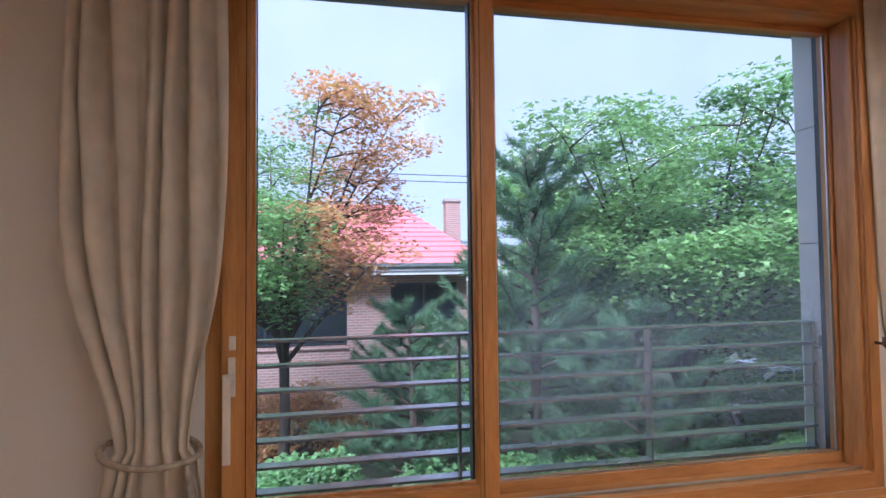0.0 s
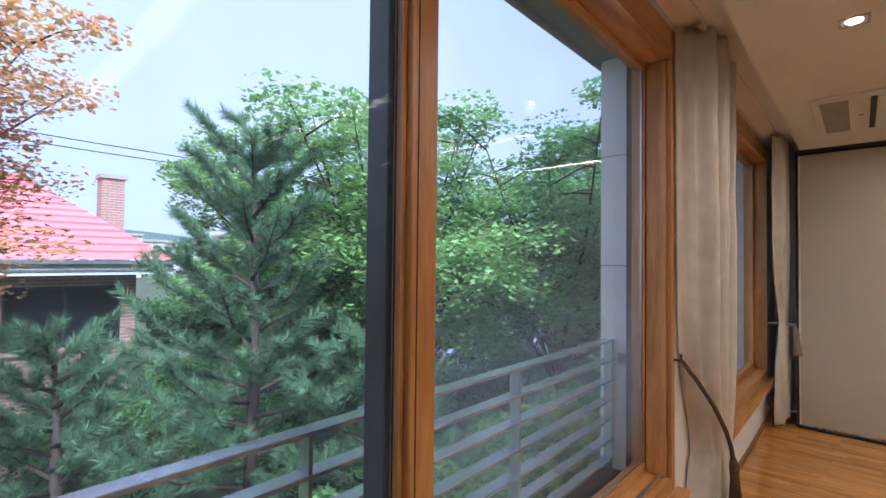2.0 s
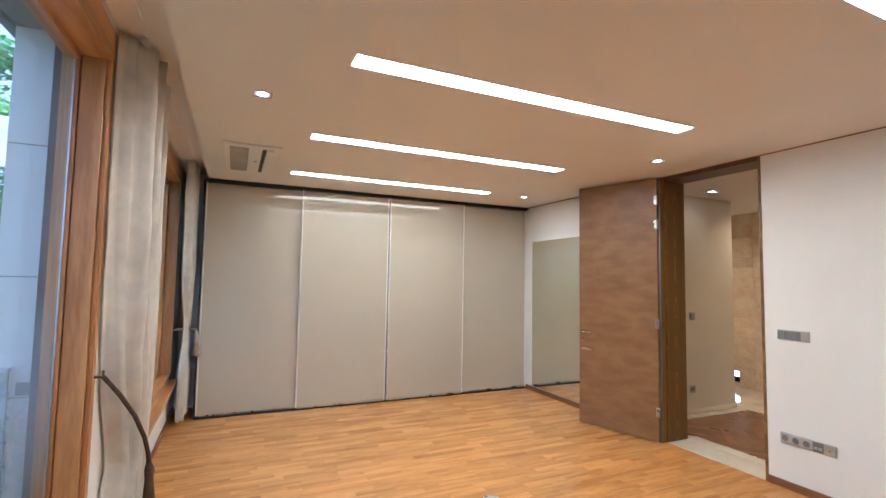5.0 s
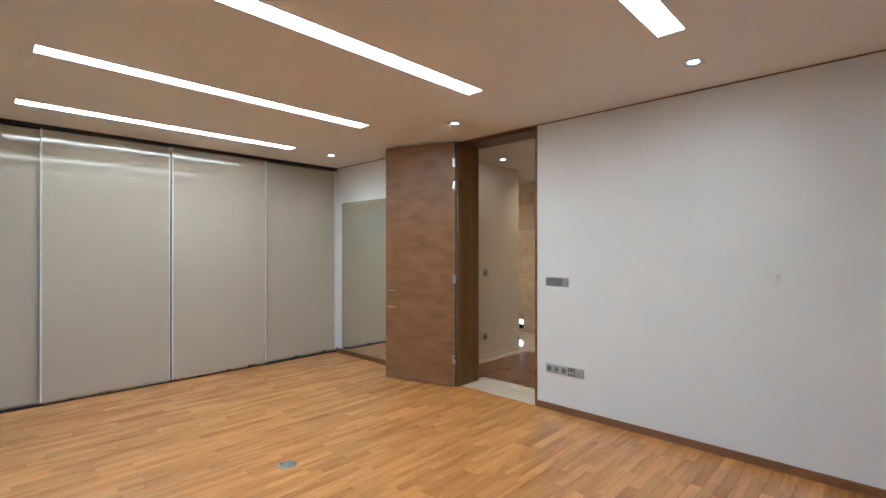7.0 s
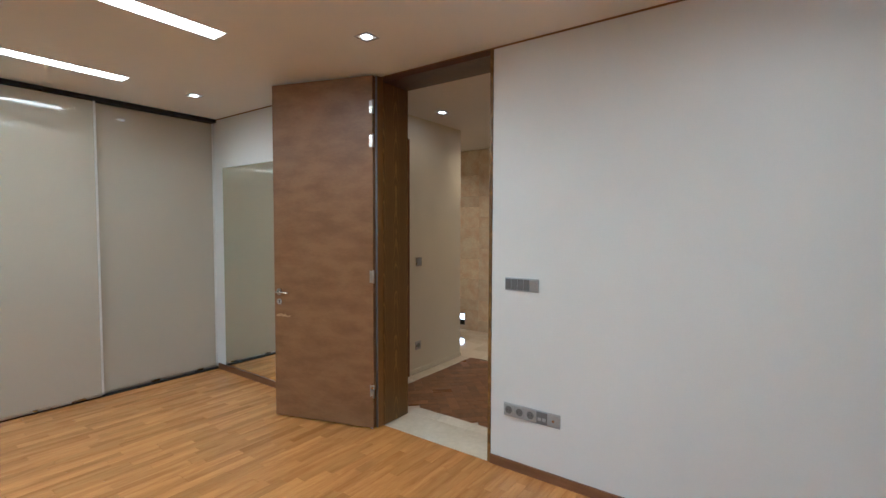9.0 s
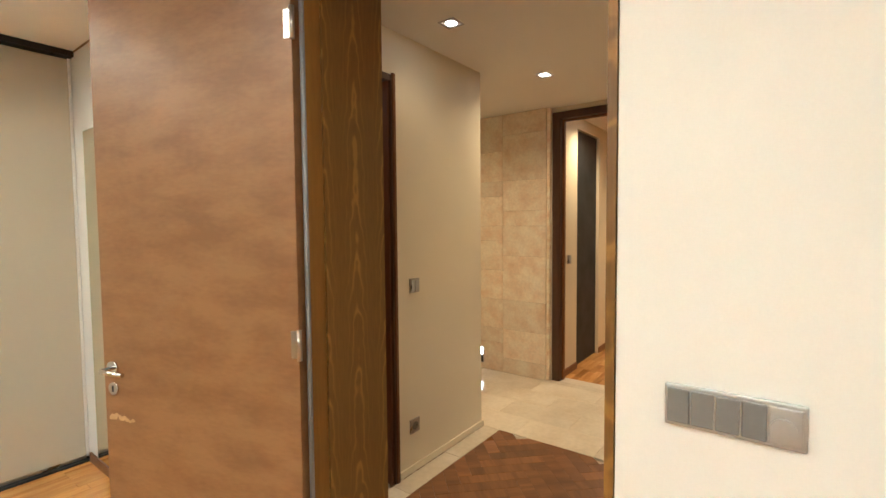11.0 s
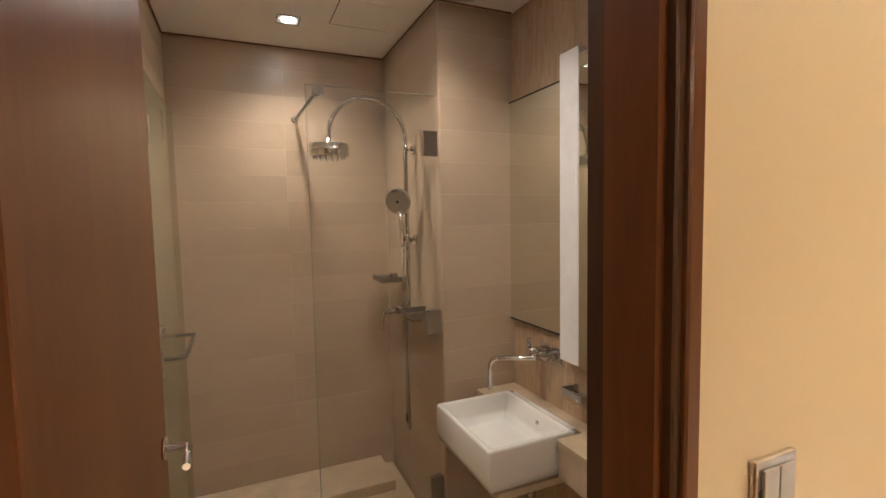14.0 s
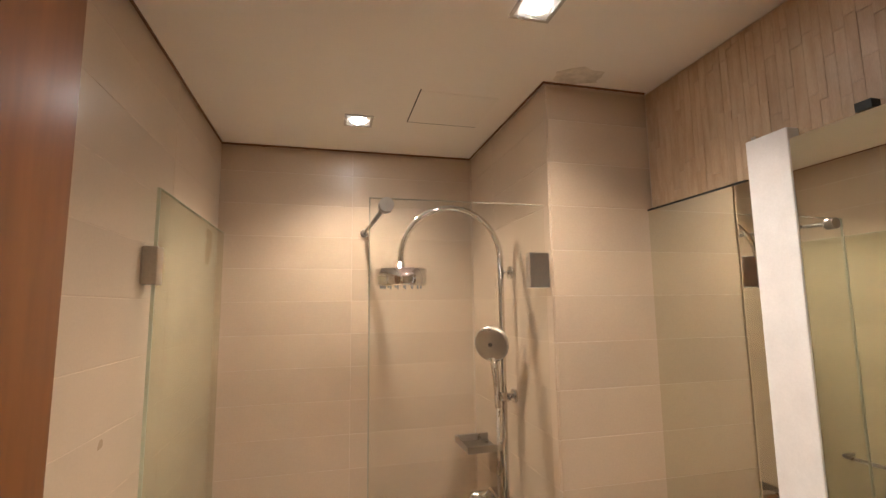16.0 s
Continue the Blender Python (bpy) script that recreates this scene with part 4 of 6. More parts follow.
part("pull_bar", tube(bmesh.new(), [(3.735, -4.712, 0.38), (3.735, -4.712, 1.56)], 0.009, 10), STEEL, fd)
part("standoff", tube(bmesh.new(), [(3.735, -4.722, 0.5), (3.735, -4.712, 0.5)], 0.006, 8), STEEL, fd)
part("standoff", tube(bmesh.new(), [(3.735, -4.722, 1.44), (3.735, -4.712, 1.44)], 0.006, 8), STEEL, fd)


def night_light(x, z, y):
    t = thing("night_light", (x, y, z), "small recessed wall night light, glowing above a black lens", "night light", "night lights in the hall")
    part("plate", rbox(x - 0.047, x + 0.047, y, y + 0.006, z - 0.09, z + 0.09, 0.002), STEEL, t)
    part("lens", boxes((x - 0.038, x + 0.038, y + 0.0062, y + 0.0085, z - 0.08, z - 0.003)), BLACK, t)
    for i in range(4):
        for j in range(3):
            part("light_cell", boxes((x - 0.036 + 0.0185 * i, x - 0.020 + 0.0185 * i, y + 0.0062, y + 0.008, z + 0.003 + 0.026 * j, z + 0.025 + 0.026 * j)), NIGHTG, t)


night_light(3.265, 0.155, -4.74)
night_light(5.36, 0.155, -4.665)

# room beyond the doorway
solid("floor_3", boxes((1.9, 8.4, -10.6, -4.862, -0.2, -0.014)), MORTAR, "screed under the far room's parquet", "floor", "structure")
solid("ceiling_3", boxes((1.9, 8.4, -10.6, -4.86, H, 3.0)), CEIL, "white ceiling of the far room", "ceiling", "structure")
solid("wall_far_side", boxes((4.50, 4.62, -5.25, -4.87, 0, H), (4.50, 4.62, -6.85, -5.97, 0, H), (4.50, 4.62, -5.97, -5.25, 2.58, H), (4.62, 8.4, -6.85, -6.73, 0, H)), CREAM, "cream wall with a dark niche", "wall", "structure")
solid("niche", boxes((4.60, 5.2, -5.25, -5.20, 0, 2.6), (4.60, 5.2, -6.02, -5.97, 0, 2.6), (5.2, 5.25, -6.02, -5.2, 0, 2.6)), DARKFAB, "dark brown lining of the niche", "niche", "structure")
# Dark sheet across the opening; its colour stands in for the shade inside.
solid("niche_door", boxes((4.535, 4.56, -5.965, -5.255, 0.005, 2.575)), DARKFAB, "dark sheet across the niche, standing in for its shade", "door")
solid("wall_far", boxes((1.9, 4.86, -10.55, -10.38, 0, H), (4.86, 6.2, -10.55, -10.38, 2.35, H), (6.2, 8.4, -10.55, -10.38, 0, H)), CREAM, "cream end wall of the far room", "wall", "structure")
solid("wall_far_west", boxes((1.75, 1.9, -10.6, -4.86, 0, H), (8.4, 8.55, -10.6, -6.73, 0, H)), CREAM, "cream side walls of the far room", "wall", "structure")
solid("baseboard_5", boxes((1.9, 4.80, -10.38, -10.365, 0, 0.07), (4.488, 4.50, -6.85, -5.98, 0, 0.07), (4.488, 4.50, -5.24, -4.88, 0, 0.07)), SKIRT, "brown wooden skirting of the far room", "skirting", "structure")
w3 = thing("window_3", (5.5, -10.45, 0), "tall honey-coloured wooden window of the far room", "window", kind="structure")
up, rails = frame_ring(4.86, 6.2, 0.0, 2.35, -10.52, -10.42, 0.07, 0.1)
part("window_frame", up, PINEW, w3)
part("frame_rail", rails, PINEX, w3)
part("pane", boxes((4.93, 6.13, -10.475, -10.467, 0.1, 2.28)), WINGLASS, w3, shadow=False)
for k in range(7):
    part("rail_bar", boxes((4.9, 6.2, -10.9, -10.86, 0.15 + 0.13 * k, 0.17 + 0.13 * k)), RAILP, w3)
fc = thing("folding_panel", (4.83, -9.8, 0), "dark charcoal folding panel standing beside the window", "folding panel")
for k in range(4):
    part("panel_leaf", rbox(4.80 + 0.02 * (k % 2), 4.86 + 0.02 * (k % 2), -10.34 + 0.265 * k, -10.08 + 0.265 * k, 0.01, 2.66, 0.004, 1), DARKFAB, fc)
ch = thing("chair", (4.04, -7.95, 0), "dark slender chair with a low curved back", "chair")
part("seat", rbox(3.86, 4.22, -8.13, -7.77, 0.44, 0.48, 0.01), DARKFAB, ch)
part("backrest", bevel(boxes((4.19, 4.22, -8.12, -7.78, 0.66, 0.90)), 0.008), DARKFAB, ch)
for x, y in ((3.88, -8.11), (3.88, -7.79), (4.205, -8.11), (4.205, -7.79)):
    part("leg", tube(bmesh.new(), [(x, y, 0), (x, y, 0.88 if x > 4 else 0.45)], 0.013, 8), DARKFAB, ch)
ch.location.x -= 0.22

# ---- bathroom ----
BX0, BX1, BY0, BY1, BH = 4.69, 6.907, -3.165, -1.634, 2.513
solid("wall_bath_east", boxes((6.915, 7.0, -3.2, -1.62, 0, 2.7)), GROUT, "wall behind the shower tiles", "wall", "structure")
bath_n = solid("wall_bath_north", boxes((4.69, 6.915, -1.6399, -1.626, 0, 2.513)), GROUT, "tiled side wall of the bathroom", "wall", "structure")
bath_e = solid("wall_bath_shower", boxes((6.9105, 6.915, -2.79, -1.64, 0, 2.513)), GROUT, "tiled end wall of the shower", "wall", "structure")
bath_p = solid("wall_bath_pier", boxes((6.095, 6.915, -3.2, -2.791, 0, 2.513)), GROUT, "tiled pier beside the shower", "wall", "structure")
bath_s = solid("wall_bath_south", boxes((4.69, 6.095, -3.2, -3.173, 0, 2.513)), GROUT, "mirror wall above the basin", "wall", "structure")
bath_w = solid("wall_bath_west", boxes((4.6902, 4.697, -3.173, -2.46, 0, 2.513), (4.6902, 4.697, -2.46, -1.7, 2.44, 2.513)), TILE, "tiled wall on the door side of the bathroom", "wall", "structure")
solid("bath_floor", boxes((4.69, 6.99, -3.2, -1.62, -0.2, 0.0)), BEIGEST, "beige stone bathroom floor", "floor", "structure")
solid("ceiling_4", boxes((4.69, 6.95, -3.2, -1.62, BH, 2.69)), CEIL, "white bathroom ceiling", "ceiling", "structure")
# Solid brown strips; their dark colour paints the gap's shade below the ceiling.
solid("shadow_gap", boxes((6.895, 6.9062, -2.78, -1.64, BH - 0.006, BH - 0.0005), (4.70, 6.895, -1.6465, -1.641, BH - 0.006, BH - 0.0005), (6.083, 6.895, -2.782, -2.776, BH - 0.006, BH - 0.0005), (6.078, 6.083, -3.16, -2.776, BH - 0.006, BH - 0.0005)), SKIRT, "dark strips standing in for the shaded gap under the ceiling", "shadow gap", "structure")
hp = thing("access_hatch", (6.4, -2.5, BH), "flush square access hatch in the ceiling", "hatch")
part("panel", boxes((6.23, 6.50, -2.68, -2.40, BH - 0.0015, BH - 0.0003)), CEIL, hp)
part("gap", boxes((6.22, 6.505, -2.40, -2.396, BH - 0.0012, BH - 0.0003), (6.50, 6.504, -2.68, -2.40, BH - 0.0012, BH - 0.0003)), BLACK, hp)
stp = bmesh.new()
rn = random.Random(5)
vs = [stp.verts.new((6.02 + 0.06 * math.cos(a) * rn.uniform(0.7, 1.2), -2.88 + 0.09 * math.sin(a) * rn.uniform(0.7, 1.2), BH - 0.0006)) for a in (k * 0.4189 for k in range(15))]
stp.faces.new(vs)
solid("ceiling_stain", stp, mat("damp_stain", (0.70, 0.65, 0.58), 0.8, vary=0.1, scale=20), "faint damp stain on the bathroom ceiling", "stain", "structure")

# bathroom door
bd = thing("door_3", (4.63, -2.05, 0), "dark brown wooden bathroom door frame", "door frame", kind="structure")
part("jamb", bevel(boxes((4.556, 4.705, -2.452, -2.412, 0, 2.44)), 0.003, 1), DARKW, bd)
part("jamb", bevel(boxes((4.556, 4.705, -1.704, -1.662, 0, 2.44)), 0.003, 1), DARKW, bd)
part("head", bevel(boxes((4.556, 4.705, -2.412, -1.704, 2.40, 2.44)), 0.003, 1), DARKW, bd)
part("stop", boxes((4.570, 4.655, -2.4118, -2.398, 0, 2.40)), REDW, bd)
part("casing", bevel(boxes((4.548, 4.5645, -2.45, -2.425, 0, 2.45)), 0.003, 1), REDW, bd)
part("strike_plate", boxes((4.675, 4.700, -2.4118, -2.409, 0.95, 1.10)), BLACK, bd)
lf = thing("bathroom_door_leaf", (4.70, -1.735, 0), "red-brown wooden bathroom door, swung open inwards", "door")
part("leaf", rbox(4.71, 5.485, -1.765, -1.725, 0.010, 2.395, 0.002, 1), REDW, lf)
part("lock_strip", boxes((5.4852, 5.487, -1.755, -1.737, 0.93, 1.17)), STEEL, lf)
lv = part("lever_handle", tube(bmesh.new(), [(5.425, -1.7655, 1.03), (5.425, -1.774, 1.03)], 0.026, 18), CHROME, lf, "chrome lever handle")
part("grip", tube(bmesh.new(), [(5.425, -1.772, 1.03), (5.425, -1.815, 1.03), (5.415, -1.822, 1.03), (5.31, -1.825, 1.03)], 0.0085, 10), CHROME, lv)
for z in (0.25, 1.05, 2.07):
    part("hinge_plate", rbox(4.7075, 4.7098, -1.762, -1.730, z - 0.05, z + 0.05, 0.001, 1), HANDLE, lf)
    part("hinge", tube(bmesh.new(), [(4.706, -1.770, z - 0.05), (4.706, -1.770, z + 0.05)], 0.008, 10), STEEL, lf)

# mirror wall
mr = thing("bathroom_mirror", (5.5, -3.165, 1.06), "large wall mirror in two panels with a slim black edge", "mirror")
part("glass", boxes((5.69, 6.098, -3.166, -3.155, 1.072, 2.098)), MIRROR, mr)
part("edge", boxes((6.098, 6.103, -3.167, -3.152, 1.066, 2.103), (5.715, 6.098, -3.167, -3.152, 2.098, 2.103), (5.715, 6.098, -3.167, -3.152, 1.067, 1.072)), BLACK, mr)
cab = thing("mirror_cabinet", (5.2, -3.15, 0.98), "mirrored door set proud of the wall beside a white strip", "mirror cabinet")
part("door", boxes((4.72, 5.571, -3.165, -3.1305, 0.975, 2.16)), MIRROR, cab)
bm = rbox(5.573, 5.683, -3.1645, -3.128, 0.98, 2.19, 0.003)
part("strip", bm, FOAM, cab, "rough white foam strip")
part("clip", boxes((5.40, 5.43, -3.15, -3.125, 2.162, 2.180)), BLACK, cab)
part("clip", boxes((5.668, 5.681, -3.1648, -3.146, 2.1905, 2.203)), CHROME, cab)

# basin, counter, tap
ct = thing("basin_counter", (5.4, -3.1, 0.72), "beige stone shelf along the mirror wall", "counter")
part("slab", boxes((4.72, 5.52, -3.166, -2.985, 0.715, 0.745), (5.52, 6.0, -3.166, -3.102, 0.715, 0.745), (6.0, 6.085, -3.166, -2.955, 0.715, 0.745)), BEIGEST, ct)
part("apron", boxes((4.72, 5.515, -3.02, -2.99, 0.60, 0.7145)), BEIGEST, ct)
part("under_board", rbox(5.53, 6.0, -3.166, -2.74, 0.565, 0.592, 0.003), BEIGEST, ct)
bs = thing("wash_basin", (5.76, -2.89, 0.593), "square white porcelain wash basin", "wash basin")
bm = bmesh.new()
x0, x1, y0, y1, zt, zb = 5.525, 5.995, -3.075, -2.705, 0.757, 0.594


def ring(inset, z):
    return [bm.verts.new(p) for p in ((x0 + inset, y0 + inset, z), (x1 - inset, y0 + inset, z), (x1 - inset, y1 - inset, z), (x0 + inset, y1 - inset, z))]


rs = [ring(0.012, zb), ring(0.0, zb + 0.03), ring(0, zt), ring(0.022, zt), ring(0.04, zt - 0.08), ring(0.07, zt - 0.105)]
for a, b in zip(rs, rs[1:]):
    for k in range(4):
        bm.faces.new((a[k], a[(k + 1) % 4], b[(k + 1) % 4], b[k]))
bm.faces.new(rs[0][::-1])
bm.faces.new(rs[-1])
bevel(bm, 0.010, 3)
part("bowl", bm, PORC, bs, smooth=True)
part("tap_deck", rbox(5.55, 5.97, -3.10, -3.076, 0.60, 0.755, 0.006), PORC, bs)
dn = part("drain", tube(bmesh.new(), [(5.62, -2.86, 0.653), (5.62, -2.86, 0.657)], 0.028, 20), CHROME, bs)
part("drain_hole", tube(bmesh.new(), [(5.62, -2.86, 0.6572), (5.62, -2.86, 0.658)], 0.018, 16), BLACK, dn)
part("overflow", tube(bmesh.new(), [(5.72, -3.046, 0.715), (5.72, -3.036, 0.713)], 0.009, 12), CHROME, bs)
tr = thing("drain_trap", (5.72, -2.9, 0.3), "chrome bottle trap under the basin", "drain pipe")
part("pipe", tube(bmesh.new(), [(5.70, -2.88, 0.564), (5.70, -2.88, 0.43)] + arc((5.70, -2.935, 0.43), (0, 1, 0), (0, 0, 1), 0.055, 0, -180, 12) + [(5.70, -2.99, 0.47)] + arc((5.70, -3.04, 0.47), (0, 1, 0), (0, 0, 1), 0.05, 0, 90, 8) + [(5.70, -3.172, 0.52)], 0.018, 12), CHROME, tr)
part("collar", tube(bmesh.new(), [(5.70, -2.88, 0.465), (5.70, -2.88, 0.495)], 0.024, 14), CHROME, tr)
part("collar", tube(bmesh.new(), [(5.70, -2.99, 0.43), (5.70, -2.99, 0.46)], 0.024, 14), CHROME, tr)
tp = thing("wall_tap", (5.8, -3.16, 0.97), "chrome wall-mounted basin tap with a bent spout", "tap")
part("plate", rbox(5.70, 5.87, -3.172, -3.158, 0.935, 1.005, 0.004), CHROME, tp)
part("valve", tube(bmesh.new(), [(5.835, -3.158, 0.975), (5.835, -3.075, 0.975)], 0.020, 16), CHROME, tp)
part("lever", tube(bmesh.new(), [(5.835, -3.085, 0.99), (5.835, -3.08, 1.035)], 0.008, 10), CHROME, tp)
part("spout", tube(bmesh.new(), [(5.76, -3.158, 0.965), (5.765, -3.11, 0.96)] + arc((5.81, -3.09, 0.96), (-1, 0, 0), (0, 1, 0), 0.02, 0, 45, 4) + [(5.93, -2.99, 0.935)] + arc((5.93, -2.985, 0.895), (0, 0, 1), (0.7, 0.7, 0), 0.04, 0, 90, 8) + [(5.958, -2.957, 0.79)], 0.011, 12), CHROME, tp)


def wire_shelf(x, y, z, name, label, d=0.11, w=0.13):
    """A small holder of bent flat steel that stands out from a wall towards +y."""
    t = thing(name, (x, y, z), label, "holder")
    part("back_plate", rbox(x - w / 2, x - w / 2 + 0.055, y, y + 0.006, z - 0.065, z + 0.02, 0.002), STEEL, t)
    part("arm", rbox(x - w / 2, x - w / 2 + 0.005, y + 0.006, y + d, z - 0.014, z + 0.014, 0.002), STEEL, t)
    part("arm", rbox(x + w / 2 - 0.005, x + w / 2, y + 0.004, y + d, z - 0.014, z + 0.014, 0.002), STEEL, t)
    part("front_band", rbox(x - w / 2 + 0.005, x + w / 2 - 0.005, y + d - 0.006, y + d - 0.001, z - 0.014, z + 0.014, 0.002), STEEL, t)
    part("tray", rbox(x - w / 2 + 0.006, x + w / 2 - 0.006, y + 0.007, y + d - 0.008, z - 0.016, z - 0.012, 0.001), STEEL, t)
    return t


wire_shelf(5.56, -3.172, 0.88, "soap_dish", "bent steel soap dish under the mirror", 0.09, 0.12)
wire_shelf(6.63, -2.784, 1.235, "shower_basket", "bent steel shower basket on the tiles", 0.15, 0.18)
wire_shelf(6.20, -2.784, 1.12, "shower_shelf", "bent steel shelf on the shower tiles", 0.14, 0.15)

to = thing("toilet", (5.15, -2.85, 0), "white toilet with an electronic bidet seat", "toilet")
bm = bmesh.new()
for z, s in ((0.0, 0.72), (0.15, 0.7), (0.32, 0.95), (0.40, 1.0)):
    vs = [bm.verts.new((5.10 + 0.185 * s * math.cos(a), -2.84 + (0.26 if math.sin(a) > 0 else 0.30) * s * math.sin(a), z)) for a in (2 * math.pi * k / 24 for k in range(24))]
    if z:
        for k in range(24):
            bm.faces.new((prev[k], prev[(k + 1) % 24], vs[(k + 1) % 24], vs[k]))
    else:
        bm.faces.new(vs[::-1])
    prev = vs
bm.faces.new(prev)
part("bowl", bm, PORC, to, smooth=True)
bm = bmesh.new()
for z, s in ((0.402, 1.0), (0.43, 1.02), (0.445, 0.97)):
    vs = [bm.verts.new((5.10 + 0.19 * s * math.cos(a), -2.84 + 0.265 * s * math.sin(a), z)) for a in (2 * math.pi * k / 28 for k in range(28))]
    if z > 0.41:
        for k in range(28):
            bm.faces.new((prev[k], prev[(k + 1) % 28], vs[(k + 1) % 28], vs[k]))
    else:
        bm.faces.new(vs[::-1])
    prev = vs
bm.faces.new(prev)
part("lid", bm, WHITEP, to, smooth=True)
cp = part("control_panel", rbox(5.295, 5.375, -3.02, -2.66, 0.40, 0.452, 0.008), WHITEP, to)
for k in range(5):
    part("button", rbox(5.315, 5.345, -2.73 - 0.05 * k, -2.70 - 0.05 * k, 0.4522, 0.456, 0.001), BLACK if k == 2 else PLATE, cp)
part("cistern", rbox(4.90, 5.30, -3.168, -3.03, 0.38, 0.595, 0.015), PORC, to)

# shower: screen, fold-back glass door, rail set
sg = thing("shower_screen", (6.15, -2.75, 0.03), "clear glass shower panel with steel hinges", "shower screen")
part("pane", boxes((6.11, 6.118, -2.775, -2.222, 0.05, 2.105)), SHGLASS, sg, shadow=False)
part("pane_edge", boxes((6.1095, 6.1185, -2.2218, -2.219, 0.05, 2.105), (6.1095, 6.1185, -2.775, -2.219, 2.1052, 2.1065)), mat("dull_glass_edge", (0.33, 0.32, 0.24), 0.4, vary=0.05), sg, "pale green glass edge")
for z in (1.895, 1.09, 0.30):
    part("hinge", rbox(6.098, 6.130, -2.782, -2.715, z - 0.055, z + 0.055, 0.003), STEEL, sg)
st = thing("stay_bar", (6.5, -2.3, 2.2), "steel stay bar from the wall to the glass panel", "stay bar")
part("bar", tube(bmesh.new(), [(6.115, -2.268, 2.085), (6.90, -2.266, 2.125)], 0.008, 10), STEEL, st)
part("wall_rose", tube(bmesh.new(), [(6.9065, -2.266, 2.125), (6.888, -2.266, 2.124)], [0.020, 0.016], 18), STEEL, st)
part("clamp", tube(bmesh.new(), [(6.098, -2.268, 2.085), (6.132, -2.268, 2.085)], 0.022, 14), STEEL, st)
gd = thing("glass_door", (6.5, -1.68, 0.05), "pale green glass shower door folded back against the wall", "glass door")
part("pane", boxes((6.11, 6.88, -1.672, -1.664, 0.05, 2.105)), thin_glass("door_glass", (0.93, 0.95, 0.88), 0.8, 0.0, 0.15), gd, shadow=False)
part("pane_edge", boxes((6.107, 6.1098, -1.6725, -1.6635, 0.05, 2.105), (6.107, 6.88, -1.6725, -1.6635, 2.1052, 2.107)), FROST, gd)
for z in (1.90, 1.05, 0.30):
    part("hinge", rbox(6.095, 6.140, -1.678, -1.640, z - 0.05, z + 0.05, 0.003), STEEL, gd)
part("towel_handle", tube(bmesh.new(), [(6.18, -1.672, 1.05), (6.18, -1.735, 1.05), (6.19, -1.745, 1.05), (6.55, -1.745, 1.05), (6.56, -1.735, 1.05), (6.56, -1.672, 1.05)], 0.008, 10), STEEL, gd, "steel towel handle")
tb = thing("towel_bar", (5.8, -1.70, 1.2), "steel towel bar on the tiled wall", "towel bar")
part("bar", tube(bmesh.new(), [(5.62, -1.640, 1.21), (5.62, -1.70, 1.21), (5.63, -1.71, 1.21), (5.95, -1.71, 1.21), (5.96, -1.70, 1.21), (5.96, -1.640, 1.21)], 0.008, 10), STEEL, tb)

ss = thing("shower_set", (6.5, -2.75, 1.1), "chrome shower column with overhead and hand showers", "shower")
PX, PY = 6.41, -2.738
R = 0.19
part("column", tube(bmesh.new(), [(PX, PY, 1.08), (PX, PY, 1.96)] + arc((PX, PY + R, 1.96), (0, -1, 0), (0, 0, 1), R, 0, 180, 18) + [(PX, PY + 2 * R, 1.94)], 0.011, 12), CHROME, ss)
hdp = part("shower_head", tube(bmesh.new(), [(PX, PY + 2 * R, 1.945), (PX, PY + 2 * R, 1.922), (PX, PY + 2 * R, 1.918), (PX, PY + 2 * R, 1.865), (PX, PY + 2 * R, 1.858)], [0.013, 0.016, 0.092, 0.092, 0.086], 32), CHROME, ss, "round chrome overhead shower head")
for k in range(16):
    a = 2 * math.pi * k / 16
    part("nozzle", tube(bmesh.new(), [(PX + 0.072 * math.cos(a), PY + 2 * R + 0.072 * math.sin(a), 1.8582), (PX + 0.072 * math.cos(a), PY + 2 * R + 0.072 * math.sin(a), 1.850)], 0.004, 6), PLATED, hdp)
for z in (1.91, 1.455):
    b = part("wall_bracket", tube(bmesh.new(), [(PX, PY, z), (PX, -2.784, z)], 0.008, 10), CHROME, ss)
    part("rose", tube(bmesh.new(), [(PX, -2.784, z), (PX, -2.772, z)], 0.024, 16), CHROME, b)
hs = part("hand_shower", tube(bmesh.new(), [(PX - 0.015, PY + 0.03, 1.42), (PX - 0.018, PY + 0.035, 1.52), (PX - 0.02, PY + 0.045, 1.60)], [0.010, 0.012, 0.015], 12), CHROME, ss, "chrome hand shower")
part("spray_face", tube(bmesh.new(), [(PX - 0.005, PY + 0.035, 1.655), (PX - 0.03, PY + 0.055, 1.648), (PX - 0.036, PY + 0.060, 1.646)], [0.055, 0.066, 0.060], 28), STEEL, hs)
part("spray_button", tube(bmesh.new(), [(PX - 0.036, PY + 0.060, 1.646), (PX - 0.039, PY + 0.0625, 1.6455)], 0.008, 10), BLACK, hs)
part("slider", tube(bmesh.new(), [(PX - 0.02, PY + 0.028, 1.46), (PX + 0.01, PY - 0.02, 1.45)], 0.017, 12), CHROME, ss)
mx = part("mixer", rbox(PX - 0.10, PX + 0.14, -2.775, -2.715, 1.045, 1.095, 0.008), CHROME, ss)
part("mixer_lever", tube(bmesh.new(), [(PX + 0.13, -2.715, 1.07), (PX + 0.13, -2.65, 1.07), (PX + 0.13, -2.635, 1.05), (PX + 0.13, -2.628, 0.97)], [0.020, 0.016, 0.009, 0.008], 12), CHROME, mx)
part("diverter", tube(bmesh.new(), [(PX - 0.06, -2.715, 1.07), (PX - 0.06, -2.68, 1.07)], 0.016, 14), CHROME, mx)
